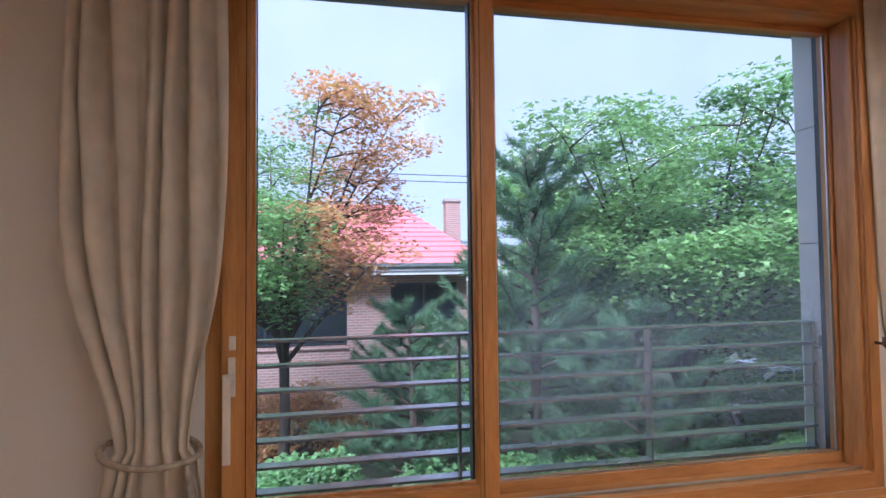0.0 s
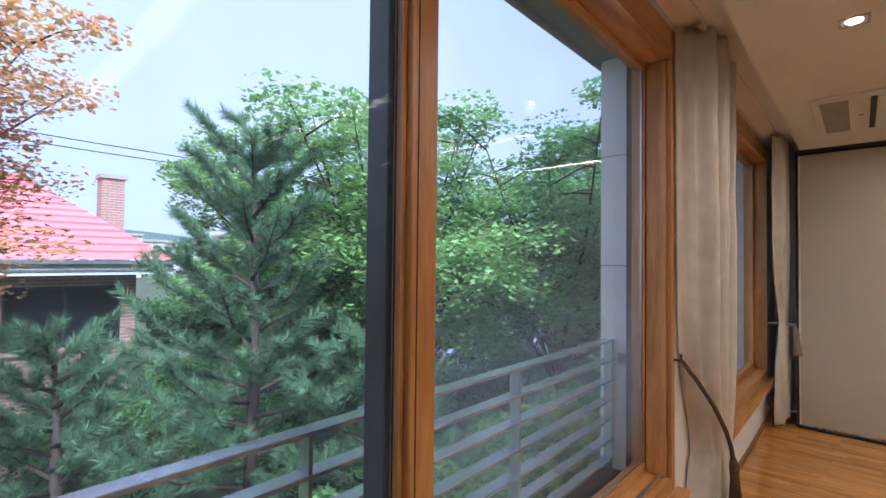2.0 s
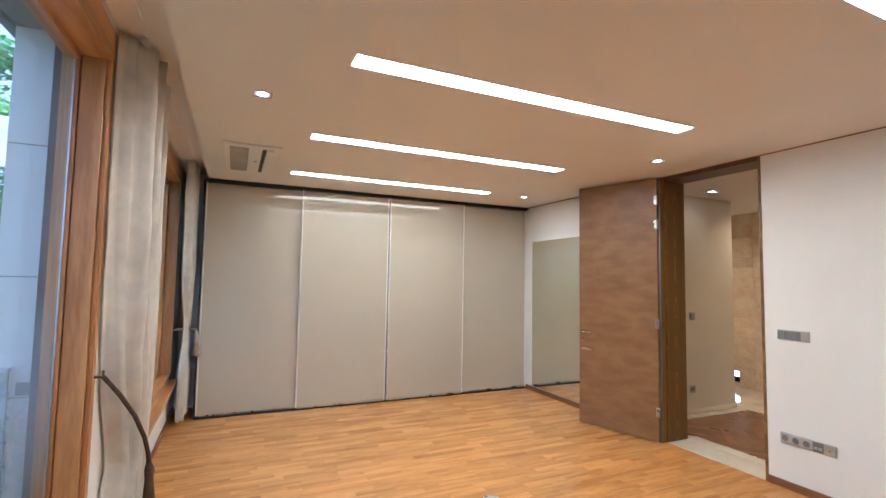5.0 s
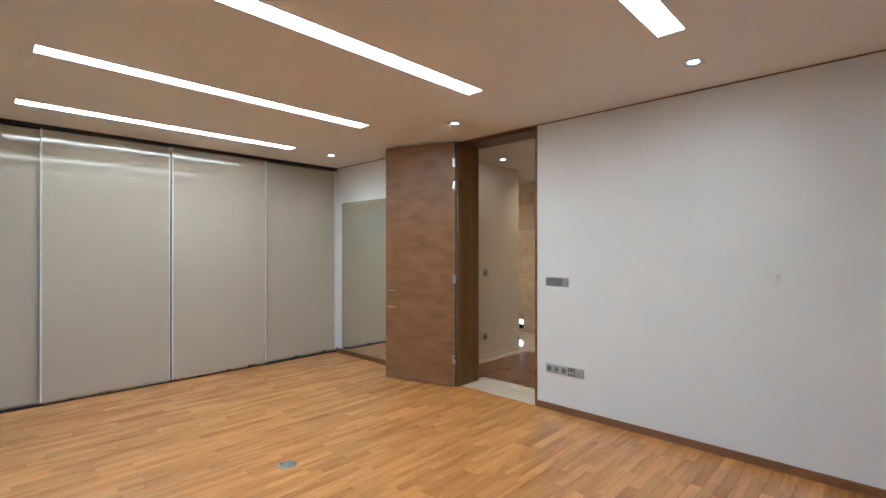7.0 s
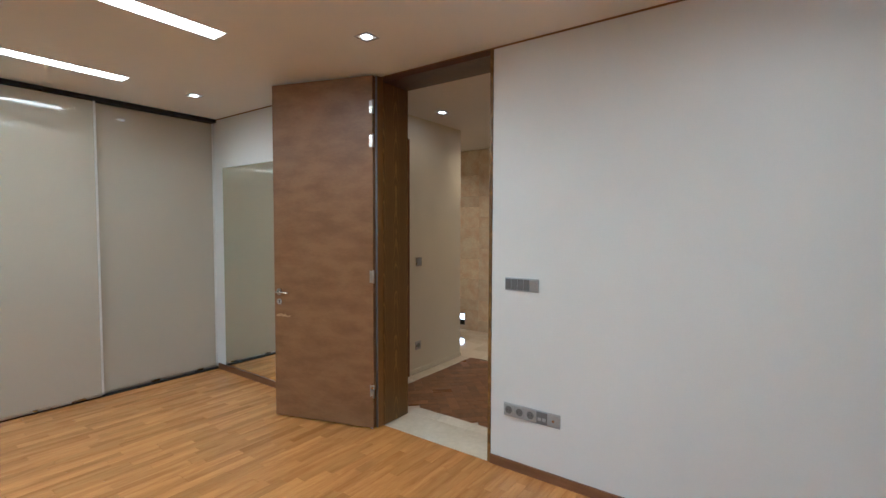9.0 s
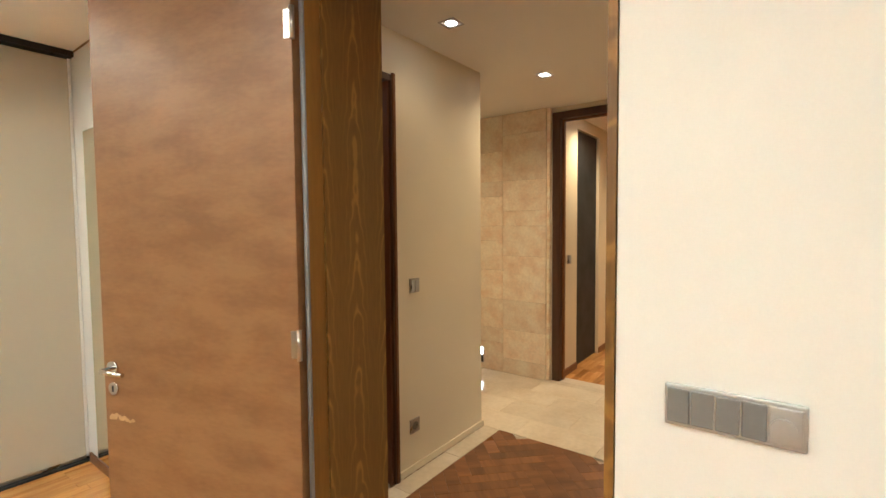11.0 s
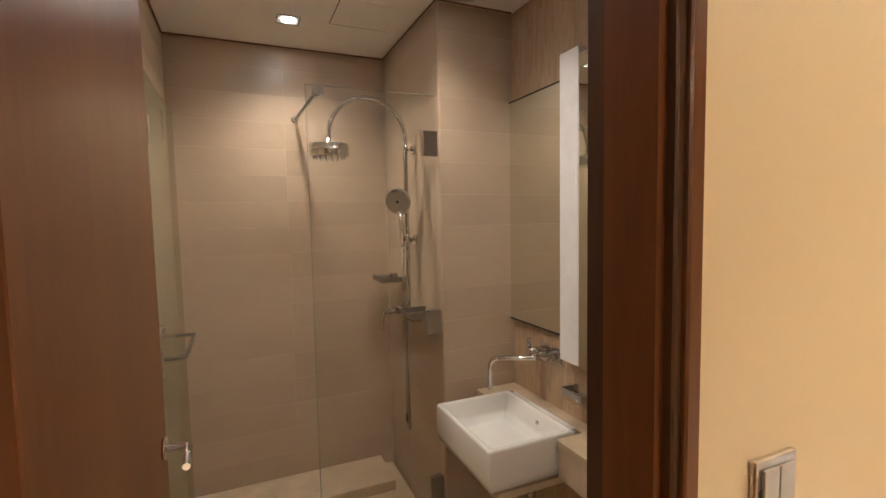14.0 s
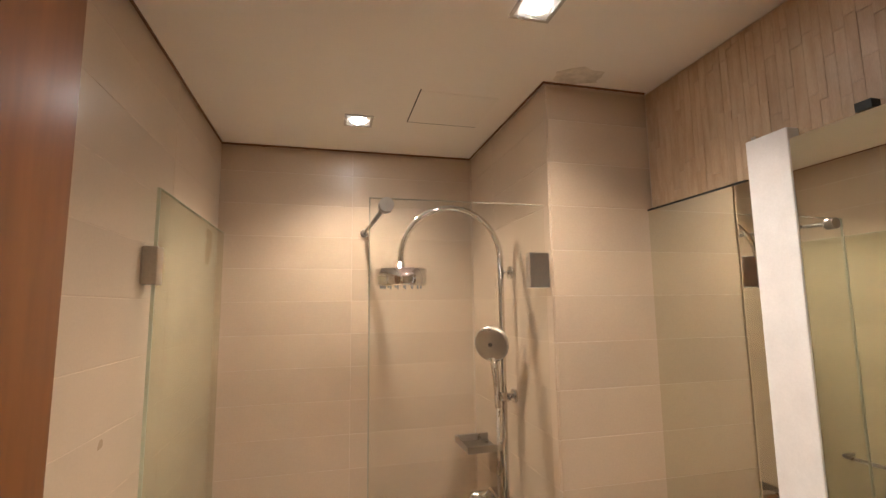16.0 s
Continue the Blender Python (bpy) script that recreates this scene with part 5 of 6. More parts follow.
part("hose", tube(bmesh.new(), [(PX - 0.015, PY + 0.03, 1.42), (PX - 0.02, PY + 0.035, 1.2), (PX - 0.035, PY + 0.03, 0.8)] + arc((PX - 0.008, PY + 0.02, 0.50), (-1, 0.1, 0), (0, 0, -1), 0.030, 0, 180, 10) + [(PX + 0.02, PY + 0.015, 0.8), (PX + 0.005, PY + 0.012, 1.05)], 0.0065, 8), STEEL, ss, "flexible steel shower hose")
solid("shower_tray", boxes((6.12, 6.905, -2.775, -1.645, 0.0, 0.03)), BEIGEST, "raised beige stone shower floor", "shower floor", "structure")
solid("shower_step", rbox(6.60, 6.905, -2.70, -1.645, 0.031, 0.09, 0.004), BEIGEST, "low stone bench at the end of the shower", "step")

# ---- outside ----
GZ = -3.0
solid("ground", boxes((-400, 400, 3.7, 900, GZ - 0.5, GZ), (-400, 400, -500, -10.7, GZ - 0.5, GZ)), GRASS, "dark damp garden ground below the window", "ground", "structure")
solid("road", boxes((8.8, 60, 11.6, 16.4, GZ, GZ + 0.02)), mat("wet_asphalt", (0.10, 0.105, 0.11), 0.35, vary=0.15, scale=1.5, fine=60), "wet pale road beyond the trees", "road", "structure")


def leaf_cloud(name, spots, count, size, material, parent, seed, flat=0.3, spread=(1, 1, 0.45), slender=1.0, label=""):
    """Many small bent leaves round the given spots (x, y, z, radius), as one mesh."""
    g = np.random.default_rng(seed)
    spots = np.array(spots, float)
    pick = g.integers(0, len(spots), count)
    d = g.normal(size=(count, 3))
    d /= np.linalg.norm(d, axis=1, keepdims=True)
    c = spots[pick, :3] + d * (g.random((count, 1)) ** 0.45) * spots[pick, 3:4] * np.array(spread)
    a = g.random(count) * 2 * np.pi
    u = np.stack([np.cos(a), np.sin(a), g.normal(size=count) * flat - 0.25], 1)
    u /= np.linalg.norm(u, axis=1, keepdims=True)
    w = np.cross(u, np.stack([g.normal(size=count) * flat, g.normal(size=count) * flat, np.ones(count)], 1))
    w /= np.linalg.norm(w, axis=1, keepdims=True)
    up = np.cross(u, w)
    sz = size * (0.6 + 0.8 * g.random((count, 1)))
    pts = [c - u * sz * 0.5, c + w * sz * 0.42 * slender + up * sz * 0.1, c + u * sz * 0.12 + w * sz * 0.2 * slender, c + u * sz * 0.62 - up * sz * 0.12, c + u * sz * 0.12 - w * sz * 0.2 * slender, c - w * sz * 0.42 * slender + up * sz * 0.1]
    v = np.stack(pts, 1).reshape(-1, 3) - np.array(world_place(parent))
    k = np.arange(count)[:, None] * 6
    faces = np.concatenate([k + np.array([[0, 1, 2]]), k + np.array([[0, 2, 4]]), k + np.array([[2, 3, 4]]), k + np.array([[0, 4, 5]])]).tolist()
    me = bpy.data.meshes.new(name)
    me.from_pydata(v.tolist(), [], faces)
    me.materials.append(material)
    ob = new(name, me)
    ob.parent = parent
    if label:
        ob["label"] = label
    return ob


def limbs(base, top_z, reach, n, seed, lean=(0, 0), r0=0.09, fork=0.25):
    """Trunk and limbs as one mesh, and the tips of its branches."""
    rn = random.Random(seed)
    bm = bmesh.new()
    bx_, by_, bz_ = base
    hgt = top_z - bz_
    fz = bz_ + hgt * fork
    tube(bm, [(bx_, by_, bz_), (bx_ + 0.04, by_, (bz_ + fz) / 2), (bx_ + lean[0] * 0.2, by_ + lean[1] * 0.2, fz)], [r0 * 1.3, r0, r0 * 0.9], 8)
    tips = []
    for k in range(n):
        a = 2 * math.pi * (k + rn.uniform(-0.3, 0.3)) / n
        far = reach * rn.uniform(0.45, 1.0)
        end = Vector((bx_ + lean[0] + far * math.cos(a), by_ + lean[1] + far * math.sin(a), fz + (top_z - fz) * (rn.uniform(0.22, 1.0) - 0.12 * far / reach)))
        st = Vector((bx_ + lean[0] * 0.2, by_ + lean[1] * 0.2, fz - rn.uniform(0, 0.25) * hgt * fork))
        mid = st.lerp(end, 0.5) + Vector((rn.uniform(-0.15, 0.15), rn.uniform(-0.15, 0.15), 0.12 * far))
        q = [st, st.lerp(mid, 0.5) + Vector((0, 0, 0.05)), mid, mid.lerp(end, 0.5), end]
        tube(bm, q, [r0 * 0.55, r0 * 0.42, r0 * 0.3, r0 * 0.2, r0 * 0.08], 6)
        tips.append((*end, rn.uniform(0.45, 0.75)))
        for _ in range(8):
            f = rn.uniform(0.3, 0.98)
            p = st.lerp(mid, f * 2) if f < 0.5 else mid.lerp(end, f * 2 - 1)
            b = rn.uniform(0, 6.283)
            ln = rn.uniform(0.4, 0.95) * reach * 0.45
            e2 = p + Vector((math.cos(b) * ln, math.sin(b) * ln, rn.uniform(0.0, 0.5) * ln))
            tube(bm, [p, p.lerp(e2, 0.5) + Vector((0, 0, 0.06)), e2], [r0 * 0.2, r0 * 0.13, r0 * 0.05], 5)
            tips.append((*e2, rn.uniform(0.4, 0.75)))
    return bm, tips


def tree(name, base, top_z, reach, n, seed, leaves, size, material, label, lean=(0, 0), fork=0.25, second=None, split=None):
    t = thing(name, base, label, "tree", "garden trees")
    bm, tips = limbs(base, top_z, reach, n, seed, lean, fork=fork)
    part("trunk", bm, BARK, t)
    if second:
        lit = [p for p in tips if split(p)]
        rest = [p for p in tips if not split(p)]
        leaf_cloud("crown", rest, int(leaves * len(rest) / len(tips)), size, material, t, seed)
        leaf_cloud("turning_crown", lit, int(leaves * len(lit) / len(tips)), size, second, t, seed + 1, label="orange and red autumn leaves")
    else:
        leaf_cloud("crown", tips, leaves, size, material, t, seed)
    return t


tree("maple_tree", (-0.5, 10.0, GZ), 4.9, 2.5, 26, 11, 38000, 0.085, FRESHL, "young maple turning orange at its top", (0.1, 0), 0.44, ORANGEL, lambda p: p[0] > 0.05 + 0.4 * math.sin(5 * p[1]) and p[2] > 0.4 or p[2] > 4.3)
tree("maple_tree", (-4.6, 10.5, GZ), 4.6, 2.6, 14, 12, 18000, 0.115, FRESHL, "green maple beside the turning one", fork=0.3)
tree("broadleaf_tree", (6.4, 8.6, GZ), 5.0, 2.5, 32, 21, 58000, 0.095, FRESHL, "light green broadleaf tree outside the window", fork=0.32)
tree("broadleaf_tree", (9.6, 7.2, GZ), 5.3, 2.6, 32, 22, 56000, 0.10, GREENL, "tall green broadleaf tree beside the facade", fork=0.30)
tree("broadleaf_tree", (7.0, 13.4, GZ), 5.2, 3.0, 24, 23, 34000, 0.13, FRESHL, "light green broadleaf tree behind the pine", fork=0.4)
tree("broadleaf_tree", (12.4, 9.6, GZ), 5.6, 3.2, 24, 24, 34000, 0.14, GREENL, "dense green broadleaf tree by the road", fork=0.4)
tree("broadleaf_tree", (14.2, 5.6, GZ), 5.6, 3.0, 22, 25, 30000, 0.14, FRESHL, "dense green broadleaf tree farther along the facade", fork=0.35)
tree("broadleaf_tree", (6.8, 17.8, GZ), 1.9, 2.2, 14, 26, 15000, 0.16, GREENL, "low green broadleaf tree beside the brick house", fork=0.3)
tree("broadleaf_tree", (10.5, 20.5, GZ), 3.0, 2.8, 14, 27, 15000, 0.18, FRESHL, "green broadleaf tree across the road", fork=0.3)


def pine(base, top_z, reach, seed, tufts, label):
    """A pine: whorls of upswept branches set with tufts of long needles."""
    rn = random.Random(seed)
    g = np.random.default_rng(seed)
    t = thing("pine_tree", base, label, "tree", "garden trees")
    bm = bmesh.new()
    hgt = top_z - base[2]
    tube(bm, [base, (base[0] + 0.05, base[1], base[2] + hgt * 0.5), (base[0], base[1], top_z)], [0.11, 0.075, 0.012], 8)
    lines = [(Vector((base[0], base[1], top_z - 0.9)), Vector((base[0], base[1], top_z)))]
    for k in range(tufts):
        f = (k + 0.5) / tufts
        z = base[2] + hgt * (0.22 + 0.75 * f)
        ln = reach * (1.0 - f * 0.72) * rn.uniform(0.7, 1.1)
        a = k * 2.4 + rn.uniform(-0.3, 0.3)
        st = Vector((base[0], base[1], z))
        md = st + Vector((math.cos(a) * ln * 0.55, math.sin(a) * ln * 0.55, ln * (0.10 + 0.25 * f)))
        en = st + Vector((math.cos(a) * ln, math.sin(a) * ln, ln * (0.38 + 0.55 * f)))
        tube(bm, [st, md, en], [0.03, 0.018, 0.006], 5)
        lines += [(st.lerp(md, 0.4), md), (md, en)]
        for _ in range(5):
            p = st.lerp(md, rn.uniform(0.4, 1)) if rn.random() < 0.5 else md.lerp(en, rn.uniform(0, 0.9))
            b = a + rn.choice((-1, 1)) * rn.uniform(0.4, 1.1)
            l2 = rn.uniform(0.25, 0.6) * (0.6 + 0.5 * (1 - f))
            e2 = p + Vector((math.cos(b) * l2, math.sin(b) * l2, l2 * rn.uniform(0.3, 0.9)))
            tube(bm, [p, e2], [0.008, 0.004], 4)
            lines.append((p, e2))
    part("trunk", bm, BARK, t)
    verts, faces = [], []
    per = 420
    off = np.array(world_place(t))
    for p, q in lines:
        p, q = np.array(p), np.array(q)
        ax = (q - p) / max(np.linalg.norm(q - p), 1e-6)
        n = int(per * max(0.35, np.linalg.norm(q - p)))
        s = p + (q - p) * g.random((n, 1))
        d = g.normal(size=(n, 3))
        d -= (d @ ax)[:, None] * ax
        d /= np.linalg.norm(d, axis=1, keepdims=True)
        d = d * 0.75 + ax * (0.6 + 0.3 * g.random((n, 1)))
        ln = 0.11 + 0.06 * g.random((n, 1))
        w = np.cross(d, g.normal(size=(n, 3)))
        w = w / np.linalg.norm(w, axis=1, keepdims=True) * 0.0055
        k0 = len(verts)
        tri = np.stack([s - w, s + w, s + d * ln], 1).reshape(-1, 3) - off
        verts += tri.tolist()
        faces += (np.arange(n * 3).reshape(-1, 3) + k0).tolist()
    me = bpy.data.meshes.new("needles")
    me.from_pydata(verts, [], faces)
    me.materials.append(NEEDLE)
    ob = new("needles", me)
    ob.parent = t
    return t


pine((3.6, 8.5, GZ), 3.3, 2.1, 31, 46, "dark green pine with upswept shoots")
pine((1.7, 9.3, GZ), 0.55, 1.7, 32, 30, "low dark green pine in the garden")
pine((4.6, 7.2, GZ), 0.75, 1.6, 33, 30, "low dark green pine near the facade")


def shrub(x, y, r, top, seed, material, label):
    rn = random.Random(seed)
    t = thing("shrub", (x, y, GZ), label, "shrub", "garden shrubs")
    bm = bmesh.new()
    spots = []
    for k in range(14):
        a, d = rn.uniform(0, 6.283), r * rn.uniform(0.2, 1)
        e = (x + d * math.cos(a), y + d * math.sin(a), GZ + (top - GZ) * rn.uniform(0.35, 1) * (1 - 0.3 * d / r))
        tube(bm, [(x, y, GZ), ((x + e[0]) / 2, (y + e[1]) / 2, (GZ + e[2]) / 2 + 0.2), e], [0.03, 0.018, 0.006], 5)
        spots.append((*e, r * rn.uniform(0.3, 0.5)))
    part("stem", bm, BARK, t)
    leaf_cloud("foliage", spots, 11000, 0.085, material, t, seed, 0.5, (1, 1, 0.7))


for k, (x, y, r, top, m) in enumerate(((-2.0, 8.0, 1.2, -0.5, FRESHL), (0.4, 7.6, 1.1, -1.0, GREENL), (2.4, 7.2, 1.1, -0.7, GREENL), (3.6, 6.4, 1.1, -0.9, GREENL), (5.4, 6.3, 1.2, -0.5, FRESHL), (7.2, 6.0, 1.3, -0.2, GREENL),
                                       (9.0, 5.6, 1.3, -0.3, FRESHL), (-0.9, 12.4, 1.6, -1.3, ORANGEL), (2.6, 12.6, 1.6, -0.2, GREENL), (5.4, 11.4, 1.6, 0.3, GREENL), (10.6, 9.0, 1.6, 0.2, GREENL), (12.0, 7.4, 1.5, -0.2, GREENL), (-3.8, 8.4, 1.3, -0.2, GREENL), (9.4, 10.6, 1.5, -1.2, GREENL), (4.9, 14.6, 1.6, -0.6, GREENL))):
    shrub(x, y, r, top, 50 + k, m, "leafy green garden shrub" if m is not ORANGEL else "garden shrub with yellowing leaves")


def parked_car(x, y, paint, label):
    """A saloon standing along x: body, glasshouse, windows, lamps and wheels."""
    t = thing("parked_car", (x, y, GZ + 0.02), label, "car", "cars parked on the road")
    z = GZ + 0.02
    bm = bmesh.new()
    side = ((-2.2, 0.32), (-2.2, 0.72), (-2.05, 0.88), (-1.1, 0.95), (1.5, 0.98), (2.1, 0.93), (2.2, 0.75), (2.2, 0.32))
    top = ((-1.15, 0.95), (-0.35, 1.40), (0.75, 1.43), (1.55, 0.98))
    for outline, half in ((side, 0.88), (top, 0.70)):
        a = [bm.verts.new((x + u, y - half, z + v)) for u, v in outline]
        b = [bm.verts.new((x + u, y + half, z + v)) for u, v in outline]
        bm.faces.new(a)
        bm.faces.new(b[::-1])
        for k in range(len(outline)):
            m = (k + 1) % len(outline)
            bm.faces.new((a[k], b[k], b[m], a[m]))
    bevel(bm, 0.04, 2)
    body = part("body", bm, paint, t, smooth=False)
    for s_ in (-1, 1):
        yy = y + s_ * 0.705
        for pts in (((-0.95, 1.0), (-0.32, 1.34), (0.18, 1.37), (0.18, 1.0)), ((0.26, 1.0), (0.26, 1.37), (0.72, 1.37), (1.35, 1.02))):
            bm = bmesh.new()
            bm.faces.new([bm.verts.new((x + u, yy, z + v)) for u, v in pts])
            bmesh.ops.solidify(bm, geom=bm.faces[:], thickness=0.01)
            part("window", bm, DARKGL, body)
    for u0, v0, u1, v1 in ((-1.10, 1.0, -0.40, 1.39), (0.80, 1.42, 1.50, 1.02)):
        bm = bmesh.new()
        bm.faces.new([bm.verts.new((x + u, y + w, z + v + 0.012)) for u, w, v in ((u0, -0.62, v0), (u0, 0.62, v0), (u1, 0.60, v1), (u1, -0.60, v1))])
        bmesh.ops.solidify(bm, geom=bm.faces[:], thickness=0.01)
        part("windscreen", bm, DARKGL, body)
    for w in (-0.6, 0.6):
        part("headlight", rbox(x - 2.215, x - 2.16, y + w - 0.16, y + w + 0.16, z + 0.62, z + 0.74, 0.01), WHITEP, t)
        part("tail_light", rbox(x + 2.16, x + 2.215, y + w - 0.16, y + w + 0.16, z + 0.68, z + 0.82, 0.01), ROOF, t)
    for u in (-1.35, 1.35):
        for w in (-0.80, 0.80):
            wh = part("wheel", tube(bmesh.new(), [(x + u, y + w - 0.10, z + 0.32), (x + u, y + w + 0.10, z + 0.32)], 0.32, 24), CABLE, t)
            part("rim", tube(bmesh.new(), [(x + u, y + w - 0.106, z + 0.32), (x + u, y + w + 0.106, z + 0.32)], 0.20, 18), ALU, wh)


parked_car(12.6, 13.4, mat("white_car_paint", (0.80, 0.82, 0.84), 0.15, vary=0.01, scale=2, bump=0, coat=0.6), "white car parked on the wet road")
parked_car(18.6, 13.4, mat("silver_car_paint", (0.60, 0.62, 0.64), 0.2, 0.5, 0.01, 2, 40, 0, coat=0.6), "silver car parked on the wet road")


def brick_wall_material():
    m = bpy.data.materials.new("brick_wall")
    m.use_nodes = True
    n, l = m.node_tree.nodes, m.node_tree.links
    p = n["Principled BSDF"]
    tc, mp, br, no = n.new("ShaderNodeTexCoord"), n.new("ShaderNodeMapping"), n.new("ShaderNodeTexBrick"), n.new("ShaderNodeTexNoise")
    mp.inputs["Rotation"].default_value = (radians(90), 0, 0)
    l.new(tc.outputs["Object"], mp.inputs[0])
    l.new(mp.outputs[0], br.inputs["Vector"])
    br.inputs["Scale"].default_value = 1
    br.inputs["Brick Width"].default_value, br.inputs["Row Height"].default_value, br.inputs["Mortar Size"].default_value = 0.24, 0.082, 0.010
    br.inputs["Color1"].default_value, br.inputs["Color2"].default_value, br.inputs["Mortar"].default_value = (0.40, 0.21, 0.16, 1), (0.30, 0.17, 0.13, 1), (0.46, 0.40, 0.36, 1)
    l.new(br.outputs["Color"], p.inputs["Base Color"])
    p.inputs["Roughness"].default_value = 0.9
    bp = n.new("ShaderNodeBump")
    bp.inputs["Strength"].default_value, bp.inputs["Distance"].default_value, bp.invert = 0.6, 0.008, True
    l.new(br.outputs["Fac"], bp.inputs["Height"])
    l.new(bp.outputs[0], p.inputs["Normal"])
    return m


BRW = brick_wall_material()
ho = thing("house", (-2, 18, GZ), "brick house with a coral red hipped roof and chimney", "house")
part("wall", boxes((-9, -4.3, 15.5, 15.8, GZ, 1.35), (-4.3, 0.4, 15.5, 15.8, GZ, -0.9), (0.4, 1.7, 15.5, 15.8, GZ, 1.35), (1.7, 3.75, 15.5, 15.8, GZ, -0.42), (3.75, 4.05, 15.5, 15.8, GZ, 1.35), (-4.3, 0.4, 15.5, 15.8, 0.9, 1.35), (1.7, 3.75, 15.5, 15.8, 0.92, 1.35),
                     (3.75, 4.05, 15.8, 22.5, GZ, 1.35), (-9, 4.05, 22.5, 22.8, GZ, 1.35)), BRW, ho, "red-brown brick wall")
for x0, x1, z0, z1 in ((-4.3, 0.4, -0.9, 0.9), (1.7, 3.75, -0.42, 0.92)):
    w = part("window", boxes((x0, x1, 15.62, 15.66, z0, z1)), DARKGL, ho, "dark window in the brick wall")
    xm = (x0 + x1) / 2
    part("frame", boxes((x0, x0 + 0.05, 15.56, 15.62, z0, z1), (x1 - 0.05, x1, 15.56, 15.62, z0, z1), (xm - 0.03, xm + 0.03, 15.56, 15.62, z0, z1), (x0 + 0.05, x1 - 0.05, 15.56, 15.62, z1 - 0.05, z1), (x0 + 0.05, x1 - 0.05, 15.56, 15.62, z0, z0 + 0.05)), GREYALU, w)
    part("sill", boxes((x0 - 0.05, x1 + 0.05, 15.44, 15.62, z0 - 0.09, z0)), BRW, w)
bm = bmesh.new()
e = [bm.verts.new(p) for p in ((-10, 14.9, 1.52), (4.7, 14.9, 1.52), (4.7, 23.4, 1.52), (-10, 23.4, 1.52), (-6.5, 19, 3.75), (2.2, 19, 3.75))]
for f in ((0, 1, 5, 4), (1, 2, 5), (2, 3, 4, 5), (3, 0, 4), (3, 2, 1, 0)):
    bm.faces.new([e[i] for i in f])
rf = part("roof", bm, ROOF, ho, "coral red sheet roof")
bm = bmesh.new()
for k in range(1, 13):
    f = k / 13
    y, z = 14.9 + 4.1 * f, 1.52 + 2.23 * f
    bx(bm, -10 + 3.5 * f, 4.7 - 2.5 * f, y - 0.03, y + 0.03, z - 0.01, z + 0.035)
part("roof_rib", bm, ROOF, rf)
part("eave_board", boxes((-10, 4.65, 14.82, 14.90, 1.18, 1.50)), EAVE, ho, "white striped eave board")
part("gutter", boxes((-10, 4.72, 14.72, 14.82, 1.42, 1.50), (-10, 4.70, 14.80, 14.818, 1.26, 1.30)), RAILP, ho)
part("soffit_board", boxes((-10, 4.65, 14.9, 15.5, 1.30, 1.36)), EAVE, ho)
cm = part("chimney", boxes((4.15, 4.75, 19.7, 20.3, 1.0, 4.0)), BRW, ho, "brick chimney")
part("chimney_cap", boxes((4.10, 4.80, 19.65, 20.35, 4.0, 4.12)), MORTAR, cm)
part("dormer", boxes((-3.2, -2.2, 16.5, 17.6, 2.3, 3.0)), GREYALU, ho)
for z in (5.9, 6.25):
    bm = tube(bmesh.new(), [(-20 + 5 * k, 26, z + 0.9 * (k / 6 - 1) ** 2) for k in range(13)], 0.022, 5)
    solid("overhead_cable", bm, CABLE, "thin black overhead power cable", "cable", "structure")
for x, y, w, h in ((24, 118, 14, 6), (40, 125, 16, 5), (58, 122, 14, 7)):
    ap = thing("apartment_building", (x, y, GZ), "distant pale apartment block", "building", "distant buildings")
    part("wall", boxes((x - w / 2, x + w / 2, y, y + 10, GZ, h)), FARB, ap)
    part("roof", boxes((x - w / 2 - 0.3, x + w / 2 + 0.3, y - 0.3, y + 10.3, h, h + 0.5)), MORTAR, ap)
    for i in range(int(w // 2.4)):
        for j in range(4):
            part("window", boxes((x - w / 2 + 0.8 + 2.4 * i, x - w / 2 + 2.2 + 2.4 * i, y - 0.1, y + 0.1, h - 2.4 - 2.9 * j, h - 0.9 - 2.9 * j)), DARKGL, ap)
bm = bmesh.new()
n = 48
for k in range(n):
    x0, x1 = -300 + 14 * k, -300 + 14 * (k + 1)
    z = [18 + 9 * noise.noise((x * 0.012, 3.1, 0)) + 3 * noise.noise((x * 0.06, 1.1, 0)) for x in (x0, x1)]
    vs = [bm.verts.new(p) for p in ((x0, 300, GZ), (x1, 300, GZ), (x1, 340, z[1]), (x0, 340, z[0]))]
    bm.faces.new(vs)
solid("far_hill", bm, HILLM, "hazy wooded hill on the horizon", "hill", "structure")
wing = thing("building_bay", (7.5, 4.2, 2.6), "pale bay of the same building farther along the facade", "bay", kind="structure")
part("parapet", boxes((6.3, 9.5, 3.67, 4.75, 2.6, 3.1)), mat("beige_render", (0.66, 0.58, 0.46), 0.7, vary=0.04, scale=2), wing)
part("bay_window", boxes((6.5, 9.3, 3.67, 4.55, 3.1, 4.3)), DARKGL, wing)
for x in (6.46, 7.4, 8.3, 9.26):
    part("bay_post", boxes((x, x + 0.06, 4.50, 4.60, 3.1, 4.3)), GREYALU, wing)
part("roof_edge", boxes((6.2, 9.6, 3.67, 4.85, 4.3, 4.5)), GREYALU, wing)
solid("wall_upper", boxes((-1.1, 7.2, 3.2, 3.6, 3.2, 3.4), (-1.1, 8.6, -10.6, 3.6, 3.2, 3.4)), SOFF, "slab above the storey", "slab", "structure")


